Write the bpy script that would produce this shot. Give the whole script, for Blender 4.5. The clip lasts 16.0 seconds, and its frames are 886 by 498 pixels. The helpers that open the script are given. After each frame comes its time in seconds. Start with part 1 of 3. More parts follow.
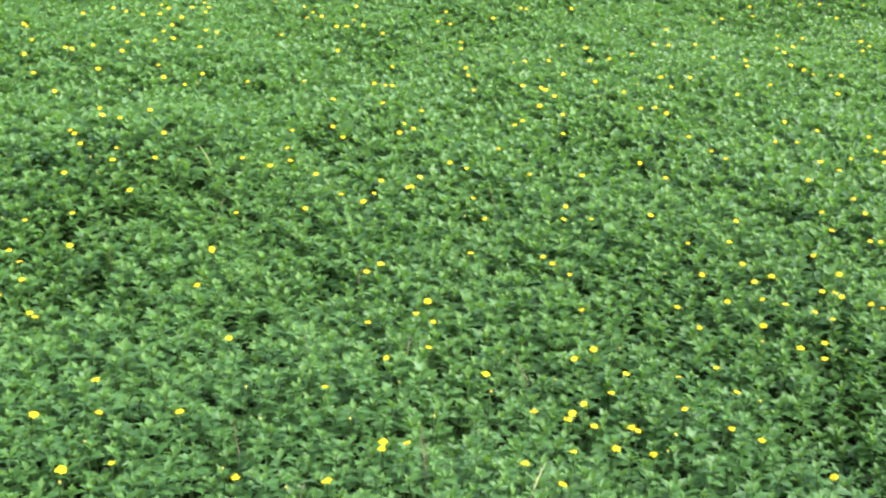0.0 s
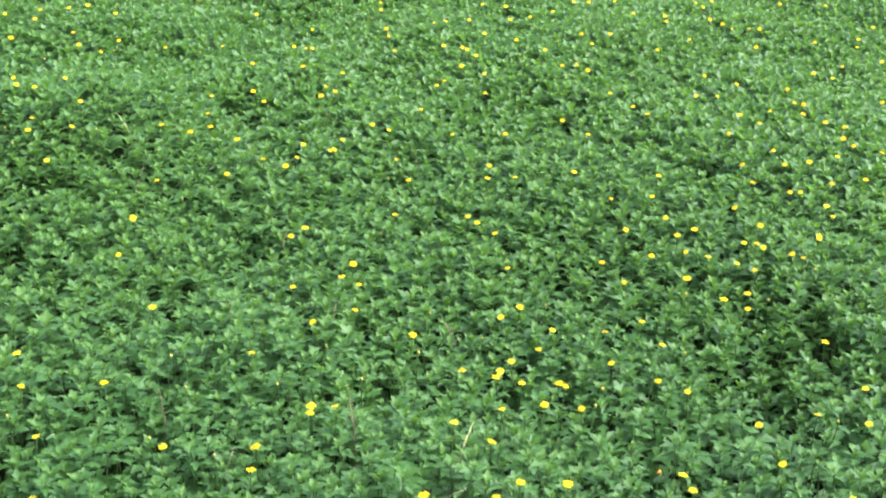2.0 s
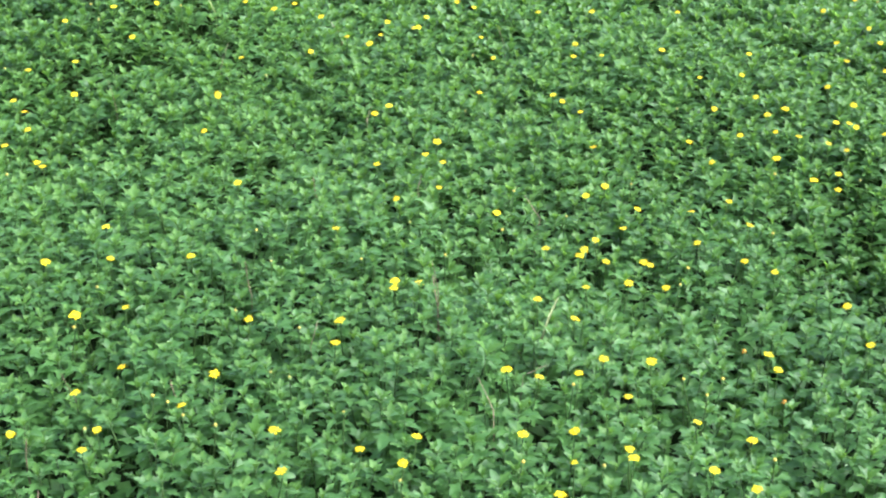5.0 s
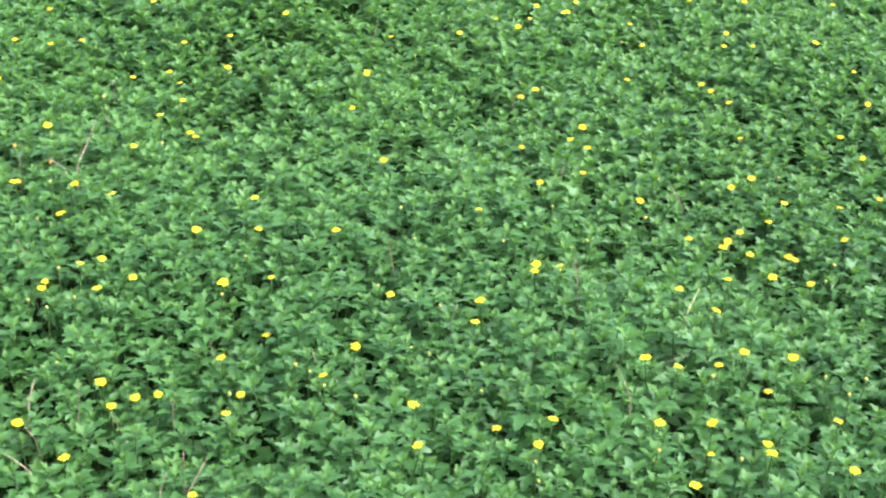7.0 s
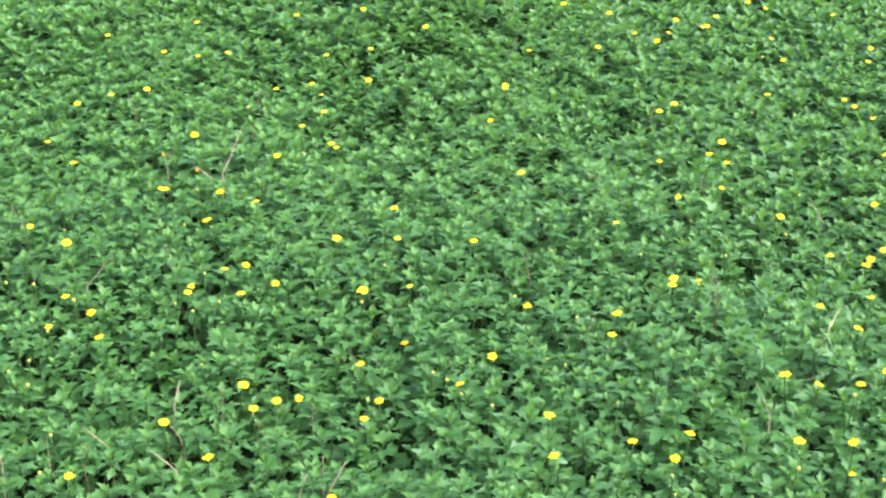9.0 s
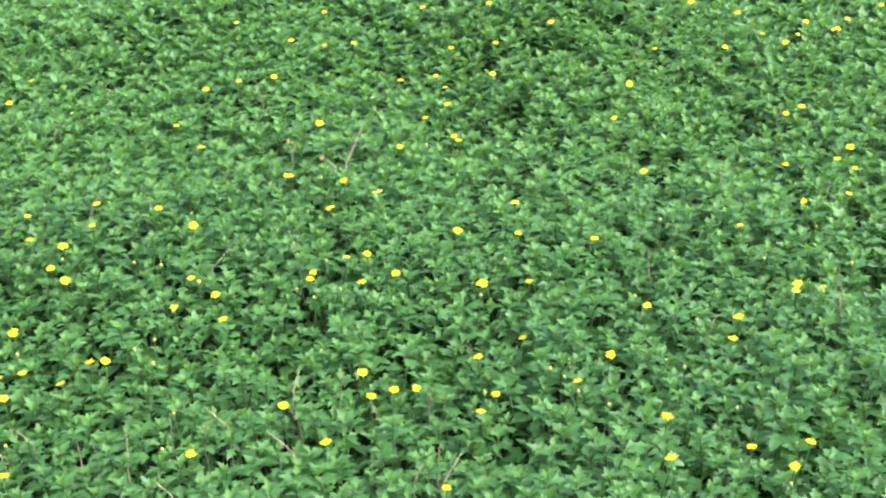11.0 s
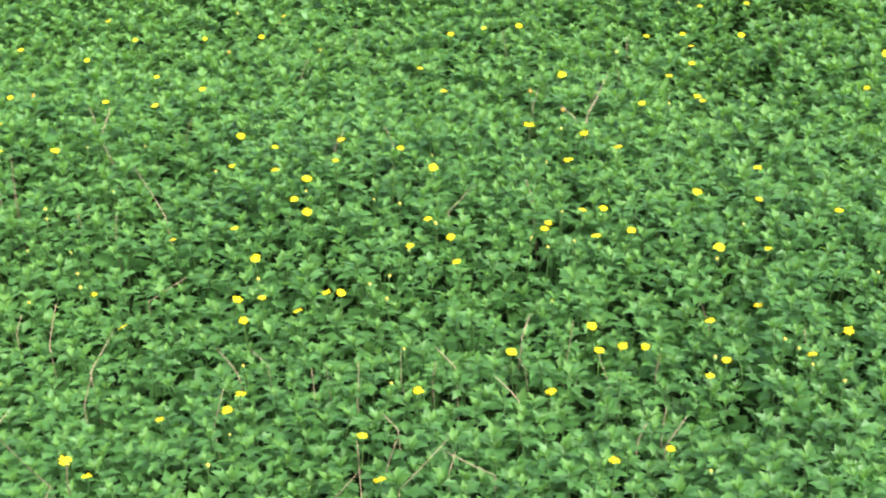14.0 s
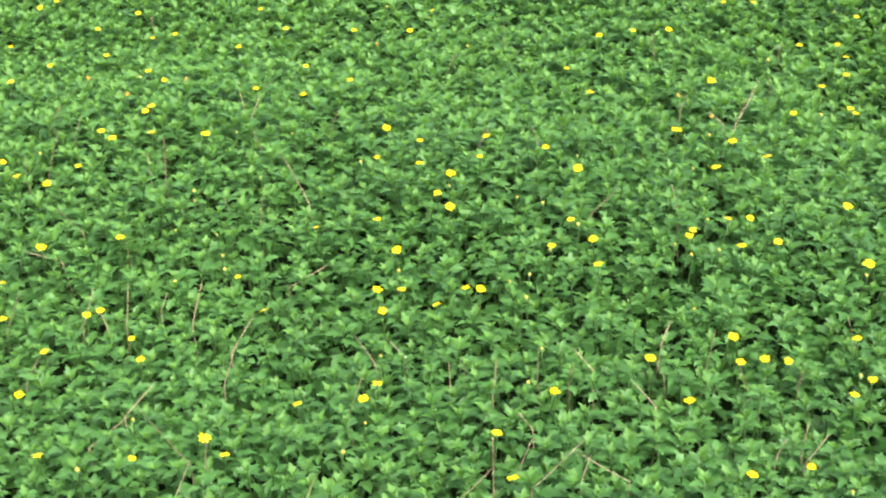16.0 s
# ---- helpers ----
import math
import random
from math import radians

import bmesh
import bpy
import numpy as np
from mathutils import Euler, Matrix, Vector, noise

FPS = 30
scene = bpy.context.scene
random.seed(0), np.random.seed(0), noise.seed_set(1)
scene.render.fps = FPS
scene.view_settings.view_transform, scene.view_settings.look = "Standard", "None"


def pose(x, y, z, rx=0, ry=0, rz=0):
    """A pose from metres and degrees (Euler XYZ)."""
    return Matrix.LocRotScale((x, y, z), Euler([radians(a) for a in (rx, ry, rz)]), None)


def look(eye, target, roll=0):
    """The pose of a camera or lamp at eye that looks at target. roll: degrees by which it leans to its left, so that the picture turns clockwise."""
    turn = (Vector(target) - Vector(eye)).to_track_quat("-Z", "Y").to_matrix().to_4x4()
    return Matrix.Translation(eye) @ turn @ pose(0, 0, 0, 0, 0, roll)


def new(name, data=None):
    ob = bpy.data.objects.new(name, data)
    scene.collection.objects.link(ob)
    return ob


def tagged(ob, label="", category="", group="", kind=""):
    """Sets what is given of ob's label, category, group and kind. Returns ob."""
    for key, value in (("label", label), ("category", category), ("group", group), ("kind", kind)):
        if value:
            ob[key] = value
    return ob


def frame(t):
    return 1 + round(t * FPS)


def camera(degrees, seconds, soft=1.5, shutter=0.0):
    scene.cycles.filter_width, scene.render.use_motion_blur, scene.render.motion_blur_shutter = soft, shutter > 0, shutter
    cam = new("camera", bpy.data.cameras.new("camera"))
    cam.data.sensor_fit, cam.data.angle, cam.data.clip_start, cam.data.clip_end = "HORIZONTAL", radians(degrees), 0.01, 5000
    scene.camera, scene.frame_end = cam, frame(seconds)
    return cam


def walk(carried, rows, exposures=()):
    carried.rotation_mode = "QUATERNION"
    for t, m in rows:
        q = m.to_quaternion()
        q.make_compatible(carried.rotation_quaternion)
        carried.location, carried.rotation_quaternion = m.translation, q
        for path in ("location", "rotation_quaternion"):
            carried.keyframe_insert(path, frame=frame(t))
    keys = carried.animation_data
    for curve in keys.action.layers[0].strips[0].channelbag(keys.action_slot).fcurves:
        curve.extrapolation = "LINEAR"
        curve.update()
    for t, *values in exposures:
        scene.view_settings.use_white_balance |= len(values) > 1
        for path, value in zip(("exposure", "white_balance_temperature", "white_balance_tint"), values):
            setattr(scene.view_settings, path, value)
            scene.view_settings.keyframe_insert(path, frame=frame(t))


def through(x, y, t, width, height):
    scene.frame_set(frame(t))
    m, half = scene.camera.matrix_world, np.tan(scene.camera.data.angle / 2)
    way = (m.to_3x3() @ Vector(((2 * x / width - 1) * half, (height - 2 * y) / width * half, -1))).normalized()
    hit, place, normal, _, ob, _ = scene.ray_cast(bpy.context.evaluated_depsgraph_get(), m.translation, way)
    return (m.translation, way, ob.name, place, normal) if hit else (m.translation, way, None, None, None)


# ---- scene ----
# A bank of creeping daisy seen from head height: a slow pan to the left from one standing place.
LENS = 35.40
cam = camera(LENS, 16.0, soft=2.0, shutter=0.54)

# seconds, eye x, y, z, tilt below the horizon, turn to the left, roll
PATH = [
    (0.0, 0.0000, 0.0000, 1.7000, 23.073, 0.001, 3.219),
    (0.5, 0.0104, 0.0005, 1.6983, 23.289, -1.355, 3.032),
    (1.0, 0.0122, 0.0003, 1.6956, 23.627, -2.460, 2.987),
    (1.5, 0.0128, 0.0024, 1.6936, 24.006, -3.160, 3.005),
    (2.0, 0.0120, 0.0063, 1.6920, 24.431, -3.268, 2.901),
    (2.5, 0.0123, 0.0073, 1.6847, 25.383, -3.095, 2.770),
    (3.0, 0.0100, 0.0074, 1.6838, 26.412, -2.610, 2.463),
    (3.5, 0.0092, 0.0090, 1.6801, 27.014, -2.519, 2.466),
    (3.7, 0.0092, 0.0085, 1.6755, 27.461, -2.240, 2.413),
    (5.8, 0.0092, 0.0119, 1.6663, 29.459, 2.407, 1.366),
    (6.0, 0.0040, 0.0094, 1.6699, 29.412, 3.030, 1.309),
    (6.5, -0.0039, 0.0044, 1.6689, 29.616, 4.770, 1.271),
    (7.0, -0.0129, -0.0058, 1.6677, 30.005, 6.497, 1.290),
    (7.5, -0.0161, -0.0104, 1.6690, 29.762, 7.988, 0.975),
    (8.0, -0.0159, -0.0149, 1.6735, 29.274, 9.338, 0.203),
    (8.5, -0.0221, -0.0225, 1.6709, 29.412, 10.864, -0.271),
    (9.0, -0.0280, -0.0283, 1.6712, 29.425, 12.583, -0.722),
    (11.3, -0.0520, -0.0440, 1.6733, 29.769, 18.697, -1.371),
    (11.5, -0.0508, -0.0474, 1.6704, 29.934, 19.436, -1.607),
    (12.0, -0.0619, -0.0470, 1.6690, 30.426, 21.108, -1.874),
    (12.5, -0.0719, -0.0507, 1.6684, 30.644, 22.780, -1.745),
    (13.0, -0.0800, -0.0520, 1.6680, 31.363, 24.699, -1.406),
    (13.5, -0.0842, -0.0552, 1.6681, 31.624, 26.550, -1.694),
    (14.0, -0.0902, -0.0590, 1.6675, 31.213, 27.924, -1.783),
    (14.5, -0.0962, -0.0639, 1.6681, 31.062, 29.493, -2.078),
    (15.0, -0.1056, -0.0669, 1.6654, 31.566, 31.266, -1.622),
    (15.5, -0.1115, -0.0653, 1.6644, 31.424, 32.657, -1.763),
    (16.0, -0.1217, -0.0742, 1.6644, 31.105, 33.872, -1.794),
]
rows = [(t, pose(x, y, z, 90 - tilt, 0, turn) @ pose(0, 0, 0, 0, 0, roll)) for t, x, y, z, tilt, turn, roll in PATH]
walk(cam, rows, exposures=[(0.0, 2.88, 6150, 13), (3.5, 2.90, 5750, 14), (7.0, 3.06, 5700, 12), (9.0, 3.06, 5700, 12), (12.5, 3.04, 5950, 8), (16.0, 3.03, 6600, 0)])

# ---- overcast daylight ----
SUN_HEIGHT, SUN_TURN = 50.0, 105.0
world = bpy.data.worlds.new("world")
scene.world = world
world.use_nodes = True
wn, wl = world.node_tree.nodes, world.node_tree.links
sky = wn.new("ShaderNodeTexSky")
sky.sky_type, sky.sun_disc = "NISHITA", False
sky.sun_elevation, sky.sun_rotation = radians(SUN_HEIGHT), radians(SUN_TURN)
sky.air_density, sky.dust_density, sky.ozone_density = 1.0, 4.0, 1.0
veil = wn.new("ShaderNodeHueSaturation")
veil.inputs["Saturation"].default_value = 0.8
wl.new(sky.outputs["Color"], veil.inputs["Color"])
wl.new(veil.outputs["Color"], wn["Background"].inputs["Color"])
wn["Background"].inputs["Strength"].default_value = 0.088

sun_lamp = bpy.data.lights.new("sun", "SUN")
sun_lamp.energy, sun_lamp.angle, sun_lamp.color = 1.4, radians(70), (1.0, 0.98, 0.94)
sun = new("sun", sun_lamp)
a, e = radians(SUN_TURN), radians(SUN_HEIGHT)
sun.matrix_world = look((30 * math.sin(a) * math.cos(e), 30 * math.cos(a) * math.cos(e), 30 * math.sin(e)), (0, 0, 0))


# ---- materials ----
def material(name):
    m = bpy.data.materials.new(name)
    m.use_nodes = True
    n, l = m.node_tree.nodes, m.node_tree.links
    return m, n, l, n["Principled BSDF"]


def ramp(n, stops, smooth=True):
    r = n.new("ShaderNodeValToRGB")
    r.color_ramp.interpolation = "EASE" if smooth else "LINEAR"
    while len(r.color_ramp.elements) < len(stops):
        r.color_ramp.elements.new(0.5)
    for el, (at, col) in zip(r.color_ramp.elements, stops):
        el.position, el.color = at, (*col, 1)
    return r


def foliage(name, stops, per_object=False, thin=0.42, rough=0.40):
    """A thin leaf: a colour of its own for each leaf, blotches, a little light through it and a waxy gloss."""
    m, n, l, p = material(name)
    if per_object:
        pick = n.new("ShaderNodeObjectInfo").outputs["Random"]
    else:
        pick = n.new("ShaderNodeNewGeometry").outputs["Random Per Island"]
    place = n.new("ShaderNodeNewGeometry").outputs["Position"]
    patch = n.new("ShaderNodeTexNoise")
    patch.inputs["Scale"].default_value, patch.inputs["Detail"].default_value = 2.2, 3
    fine = n.new("ShaderNodeTexNoise")
    fine.inputs["Scale"].default_value, fine.inputs["Detail"].default_value = 160, 2
    clump = n.new("ShaderNodeTexNoise")
    clump.inputs["Scale"].default_value, clump.inputs["Detail"].default_value = 17, 2
    for tex in (patch, fine, clump):
        l.new(place, tex.inputs["Vector"])
    scales = n.new("ShaderNodeMix")
    scales.inputs["Factor"].default_value = 0.55
    l.new(patch.outputs["Fac"], scales.inputs["A"])
    l.new(clump.outputs["Fac"], scales.inputs["B"])
    mix = n.new("ShaderNodeMath")
    mix.operation = "MULTIPLY_ADD"
    mix.inputs[1].default_value = 0.22
    l.new(pick, mix.inputs[0])
    half = n.new("ShaderNodeMath")
    half.operation = "MULTIPLY_ADD"
    half.inputs[1].default_value, half.inputs[2].default_value = 1.1, -0.18
    l.new(scales.outputs["Result"], half.inputs[0])
    l.new(half.outputs[0], mix.inputs[2])
    r = ramp(n, stops)
    l.new(mix.outputs[0], r.inputs["Fac"])
    vein = n.new("ShaderNodeMix")
    vein.data_type, vein.blend_type = "RGBA", "MULTIPLY"
    vein.inputs["Factor"].default_value = 0.25
    tone = ramp(n, [(0.3, (0.72, 0.74, 0.66)), (0.7, (1.15, 1.12, 1.1))])
    l.new(fine.outputs["Fac"], tone.inputs["Fac"])
    l.new(r.outputs["Color"], vein.inputs["A"])
    l.new(tone.outputs["Color"], vein.inputs["B"])
    l.new(vein.outputs["Result"], p.inputs["Base Color"])
    p.inputs["Roughness"].default_value = rough
    p.inputs["Specular IOR Level"].default_value = 0.33
    p.inputs["Sheen Weight"].default_value, p.inputs["Sheen Roughness"].default_value = 0.04, 0.40
    bump = n.new("ShaderNodeBump")
    bump.inputs["Strength"].default_value, bump.inputs["Distance"].default_value = 0.35, 0.002
    l.new(fine.outputs["Fac"], bump.inputs["Height"])
    l.new(bump.outputs["Normal"], p.inputs["Normal"])
    glow = n.new("ShaderNodeBsdfTranslucent")
    through_leaf = n.new("ShaderNodeMix")
    through_leaf.data_type, through_leaf.blend_type = "RGBA", "MULTIPLY"
    through_leaf.inputs["Factor"].default_value = 1.0
    through_leaf.inputs["B"].default_value = (2.1, 1.85, 1.15, 1)
    l.new(vein.outputs["Result"], through_leaf.inputs["A"])
    l.new(through_leaf.outputs["Result"], glow.inputs["Color"])
    both = n.new("ShaderNodeMixShader")
    both.inputs["Fac"].default_value = thin
    l.new(p.outputs["BSDF"], both.inputs[1])
    l.new(glow.outputs["BSDF"], both.inputs[2])
    l.new(both.outputs["Shader"], n["Material Output"].inputs["Surface"])
    return m


def plain(name, dark, light, rough=0.7, scale=120.0, through=0.0, gloss=0.4):
    m, n, l, p = material(name)
    tex = n.new("ShaderNodeTexNoise")
    tex.inputs["Scale"].default_value, tex.inputs["Detail"].default_value = scale, 4
    l.new(n.new("ShaderNodeNewGeometry").outputs["Position"], tex.inputs["Vector"])
    own = n.new("ShaderNodeMath")
    own.operation = "MULTIPLY_ADD"
    own.inputs[1].default_value, own.inputs[2].default_value = 0.4, -0.2
    l.new(n.new("ShaderNodeObjectInfo").outputs["Random"], own.inputs[0])
    add = n.new("ShaderNodeMath")
    l.new(tex.outputs["Fac"], add.inputs[0])
    l.new(own.outputs[0], add.inputs[1])
    r = ramp(n, [(0.25, dark), (0.75, light)])
    l.new(add.outputs[0], r.inputs["Fac"])
    l.new(r.outputs["Color"], p.inputs["Base Color"])
    p.inputs["Roughness"].default_value = rough
    p.inputs["Specular IOR Level"].default_value = gloss
    bump = n.new("ShaderNodeBump")
    bump.inputs["Strength"].default_value, bump.inputs["Distance"].default_value = 0.4, 0.002
    l.new(tex.outputs["Fac"], bump.inputs["Height"])
    l.new(bump.outputs["Normal"], p.inputs["Normal"])
    if through:
        glow = n.new("ShaderNodeBsdfTranslucent")
        l.new(r.outputs["Color"], glow.inputs["Color"])
        both = n.new("ShaderNodeMixShader")
        both.inputs["Fac"].default_value = through
        l.new(p.outputs["BSDF"], both.inputs[1])
        l.new(glow.outputs["BSDF"], both.inputs[2])
        l.new(both.outputs["Shader"], n["Material Output"].inputs["Surface"])
    return m


LEAF_TONES = [(0.0, (0.034, 0.095, 0.020)), (0.35, (0.048, 0.122, 0.026)), (0.65, (0.067, 0.153, 0.036)), (1.0, (0.097, 0.191, 0.049))]
M_LEAF = foliage("daisy_leaves", LEAF_TONES)
M_LEAF_OWN = foliage("daisy_leaf", LEAF_TONES, per_object=True)
YOUNG_TONES = [(0.0, (0.043, 0.111, 0.016)), (0.5, (0.063, 0.145, 0.022)), (1.0, (0.093, 0.187, 0.031))]
M_YOUNG = foliage("young_daisy_leaves", YOUNG_TONES, rough=0.55)
M_YOUNG_OWN = foliage("young_daisy_leaf", YOUNG_TONES, per_object=True, rough=0.55)
M_STEM = plain("green_stem", (0.020, 0.044, 0.010), (0.046, 0.085, 0.020), 0.6, gloss=0.15)
M_PETAL = plain("yellow_petal", (0.46, 0.350, 0.003), (0.62, 0.490, 0.006), 0.7, 300.0, through=0.3, gloss=0.12)
M_DISC = plain("golden_disc", (0.33, 0.16, 0.002), (0.52, 0.29, 0.004), 0.8, 900.0)
M_BUD = plain("pale_yellow_bud", (0.17, 0.16, 0.020), (0.36, 0.28, 0.03), 0.6, 400.0)
M_CALYX = plain("green_calyx", (0.06, 0.13, 0.03), (0.12, 0.20, 0.05), 0.6)
M_DRY = plain("dry_stalk", (0.095, 0.066, 0.036), (0.21, 0.155, 0.09), 0.8, 90.0)
M_SPENT = plain("withered_flower", (0.22, 0.085, 0.01), (0.42, 0.20, 0.02), 0.85, 300.0, gloss=0.1)
M_GRASS = plain("pale_grass", (0.16, 0.22, 0.06), (0.30, 0.34, 0.13), 0.6, 60.0)
# near-black base: the deep shade under the leaves is put into the soil's colour
M_SOIL = plain("shade_dark_soil_and_litter", (0.006, 0.010, 0.005), (0.016, 0.024, 0.009), 0.95, 14.0, gloss=0.05)

# ---- lie of the land ----
SOIL = 0.0
# swells and dips of the cover: plan x, y, radius, height
MOUNDS = [
    (-0.88, 4.13, 0.36, 0.080),
    (-0.55, 3.53, 0.34, -0.025),
    (-0.41, 4.10, 0.22, -0.035),
    (0.18, 3.25, 0.30, -0.020),
    (0.97, 2.75, 0.16, -0.035),
    (-0.41, 3.01, 0.28, -0.045),
    (1.15, 3.14, 0.30, 0.048),
    (-1.02, 5.15, 0.40, 0.096),
    (0.02, 4.02, 0.40, 0.048),
    (-0.92, 3.05, 0.22, -0.035),
    (-0.78, 3.81, 0.35, 0.096),
    (-1.18, 2.12, 0.35, 0.048),
    (-0.66, 2.05, 0.30, 0.012),
    (-0.02, 2.19, 0.35, 0.048),
    (-2.21, 2.12, 0.35, 0.048),
    (-1.41, 2.29, 0.30, 0.040),
    (-0.96, 2.90, 0.20, -0.030),
    (1.34, 6.65, 0.50, -0.050)]

# small gaps between the plants
HOLLOWS = [
    (-1.48, 1.60), (-1.15, 1.86), (-1.01, 1.94), (-0.79, 2.07), (-0.85, 2.69), (-0.96, 3.01), (-2.14, 2.63),
    (-0.96, 3.12), (-1.05, 3.39), (-1.25, 2.58), (-1.35, 2.76), (-0.69, 3.22), (0.14, 3.44), (0.20, 3.53),
    (-0.14, 1.92), (-0.51, 1.81), (-0.95, 3.16), (-0.99, 3.25), (-0.48, 2.97), (-0.44, 4.41), (-0.37, 4.27),
    (0.18, 3.46), (-1.20, 3.76), (1.02, 2.89), (1.11, 2.83), (0.92, 2.81), (0.84, 2.76), (1.24, 2.95), (-0.74,
    3.71), (0.04, 2.61), (0.02, 2.57), (-0.64, 2.24), (0.75, 2.57), (0.97, 2.60), (0.72, 2.88), (0.92, 2.69),
    (0.93, 2.37), (0.55, 2.39), (0.52, 2.00), (0.43, 2.06), (0.64, 2.21), (0.39, 2.19), (-0.88, 3.54), (-0.68,
    4.25), (-0.46, 4.36), (-1.02, 3.46), (-0.29, 3.29), (-0.88, 3.20), (0.93, 2.96), (0.93, 3.06), (-1.21,
    3.31), (-1.32, 3.37), (-1.02, 3.13), (-0.46, 3.04), (0.25, 2.02), (0.37, 2.09), (0.40, 1.94), (-1.44, 3.25),
    (-0.85, 3.58), (-1.31, 2.69), (-0.79, 1.86), (-0.43, 2.17), (-0.75, 3.05)]


def canopy(x, y):
    """The height of the leaf tops over the plan; works on numbers and on arrays."""
    z = 0.2 + 0.024 * np.sin(2.3 * x + 1.1 * y + 0.4) + 0.018 * np.sin(3.9 * y - 2.1 * x + 1.7)
    z = z + 0.016 * np.sin(7.3 * x + 0.6) * np.cos(6.1 * y - 0.9)
    for cx, cy, r, h in MOUNDS:
        z = z + h * np.exp(-((x - cx) ** 2 + (y - cy) ** 2) / r ** 2)
    return z


def leaf_top(x, y):
    """The leaf tops with the clumps of single plants and the gaps between them."""
    z = canopy(x, y)
    z = z + 0.016 * np.sin(23 * x + 3 * np.sin(9 * y)) * np.sin(19 * y - 2 * np.sin(8 * x) + 1.0)
    g = np.sin(12.1 * x + 2.4 * np.sin(6.7 * y + 0.3)) * np.sin(10.3 * y + 2.2 * np.sin(5.6 * x) + 1.0)
    z = z - 0.05 * np.clip(g - 0.75, 0, 1)
    for cx, cy in HOLLOWS:
        z = z - (0.060 if math.hypot(cx, cy) < 3.0 else 0.050) * np.exp(-((x - cx) ** 2 + (y - cy) ** 2) / 0.050 ** 2)
    # leaf tops raised to close a dark streak running away from the camera
    for cx, cy in ((-0.57, 2.04), (-0.545, 1.935)):
        z = z + 0.036 * np.exp(-((x - cx) ** 2 + (y - cy) ** 2) / 0.075 ** 2)
    return np.maximum(z, canopy(x, y) - 0.075)


def sunk_gaps(x, y):
    """1 along the strip where gaps are sunk deeper to darken that part of the view, 0 away from it."""
    along = np.clip(((x - 0.45) * 0.55 + (y - 1.8) * 0.83) / 1.3, 0, 1)
    return np.exp(-((x - 0.5 - 0.62 * along) ** 2 + (y - 1.85 - 1.0 * along) ** 2) / 0.26 ** 2)


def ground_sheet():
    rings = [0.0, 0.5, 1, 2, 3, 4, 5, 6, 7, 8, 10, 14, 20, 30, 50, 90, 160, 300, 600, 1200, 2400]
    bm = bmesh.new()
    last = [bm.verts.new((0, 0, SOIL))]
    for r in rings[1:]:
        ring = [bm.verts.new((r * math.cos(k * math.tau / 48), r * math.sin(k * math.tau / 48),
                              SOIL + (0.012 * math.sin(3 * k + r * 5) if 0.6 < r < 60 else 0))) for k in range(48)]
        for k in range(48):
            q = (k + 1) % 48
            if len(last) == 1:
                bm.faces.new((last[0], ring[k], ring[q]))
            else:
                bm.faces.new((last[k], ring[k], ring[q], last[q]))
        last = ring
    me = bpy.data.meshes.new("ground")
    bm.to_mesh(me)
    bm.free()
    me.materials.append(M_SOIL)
    return tagged(new("ground", me), "soil darkened for the shade under creeping daisy plants", "ground", kind="structure")


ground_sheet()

# ---- where things grow ----
# plan places of the open flowers, nearest first
FLOWERS = []
FLOWERS += [
    (-0.974, 1.373), (-0.653, 1.556), (-0.581, 1.614), (0.198, 1.749), (-0.245, 1.744), (-0.055, 1.790), (-1.058,
    1.463), (-0.126, 1.816), (0.225, 1.829), (-1.413, 1.193), (0.515, 1.776), (-0.035, 1.861), (-1.526, 1.095),
    (0.325, 1.848), (0.454, 1.823), (-0.270, 1.862), (-0.823, 1.702), (-1.469, 1.206), (0.142, 1.889), (0.320,
    1.871), (-1.027, 1.603), (0.230, 1.908), (-0.585, 1.829), (-1.665, 1.023), (-1.318, 1.446), (-1.409, 1.376),
    (-1.322, 1.494), (0.535, 1.925), (-0.572, 1.881), (-0.928, 1.768), (0.448, 1.971), (-0.788, 1.836), (-0.442,
    1.949), (-0.754, 1.861), (-0.716, 1.873), (0.333, 2.028), (0.175, 2.045), (0.117, 2.053), (-0.825, 1.891),
    (0.248, 2.076), (-0.403, 2.052), (-0.632, 1.977), (-1.842, 1.140), (0.299, 2.145), (-0.568, 2.055), (-0.196,
    2.155), (-1.737, 1.334), (0.392, 2.175)]
FLOWERS += [
    (-1.362, 1.746), (-1.456, 1.699), (-1.303, 1.810), (-1.334, 1.806), (-1.804, 1.379), (-0.195, 2.238), (0.635,
    2.192), (-1.131, 1.959), (-1.917, 1.266), (-1.459, 1.770), (-1.664, 1.596), (-0.370, 2.252), (-1.507, 1.754),
    (0.920, 2.130), (0.256, 2.290), (0.628, 2.252), (-0.686, 2.197), (-1.239, 1.971), (-0.603, 2.243), (-1.176,
    2.024), (-0.916, 2.140), (-1.933, 1.391), (-1.920, 1.415), (-0.099, 2.361), (0.186, 2.355), (-1.018, 2.124),
    (-0.859, 2.184), (0.823, 2.263), (-0.049, 2.384), (-1.020, 2.146), (-1.772, 1.648), (-0.098, 2.393), (-1.537,
    1.866), (-1.542, 1.872), (-2.064, 1.298), (-1.244, 2.058), (-0.976, 2.217), (-0.940, 2.240), (0.291, 2.467),
    (-1.501, 2.011), (-0.518, 2.464), (0.460, 2.492), (0.384, 2.504), (-1.634, 1.936), (-0.673, 2.427), (-0.793,
    2.390), (-2.146, 1.372), (-1.737, 1.861)]
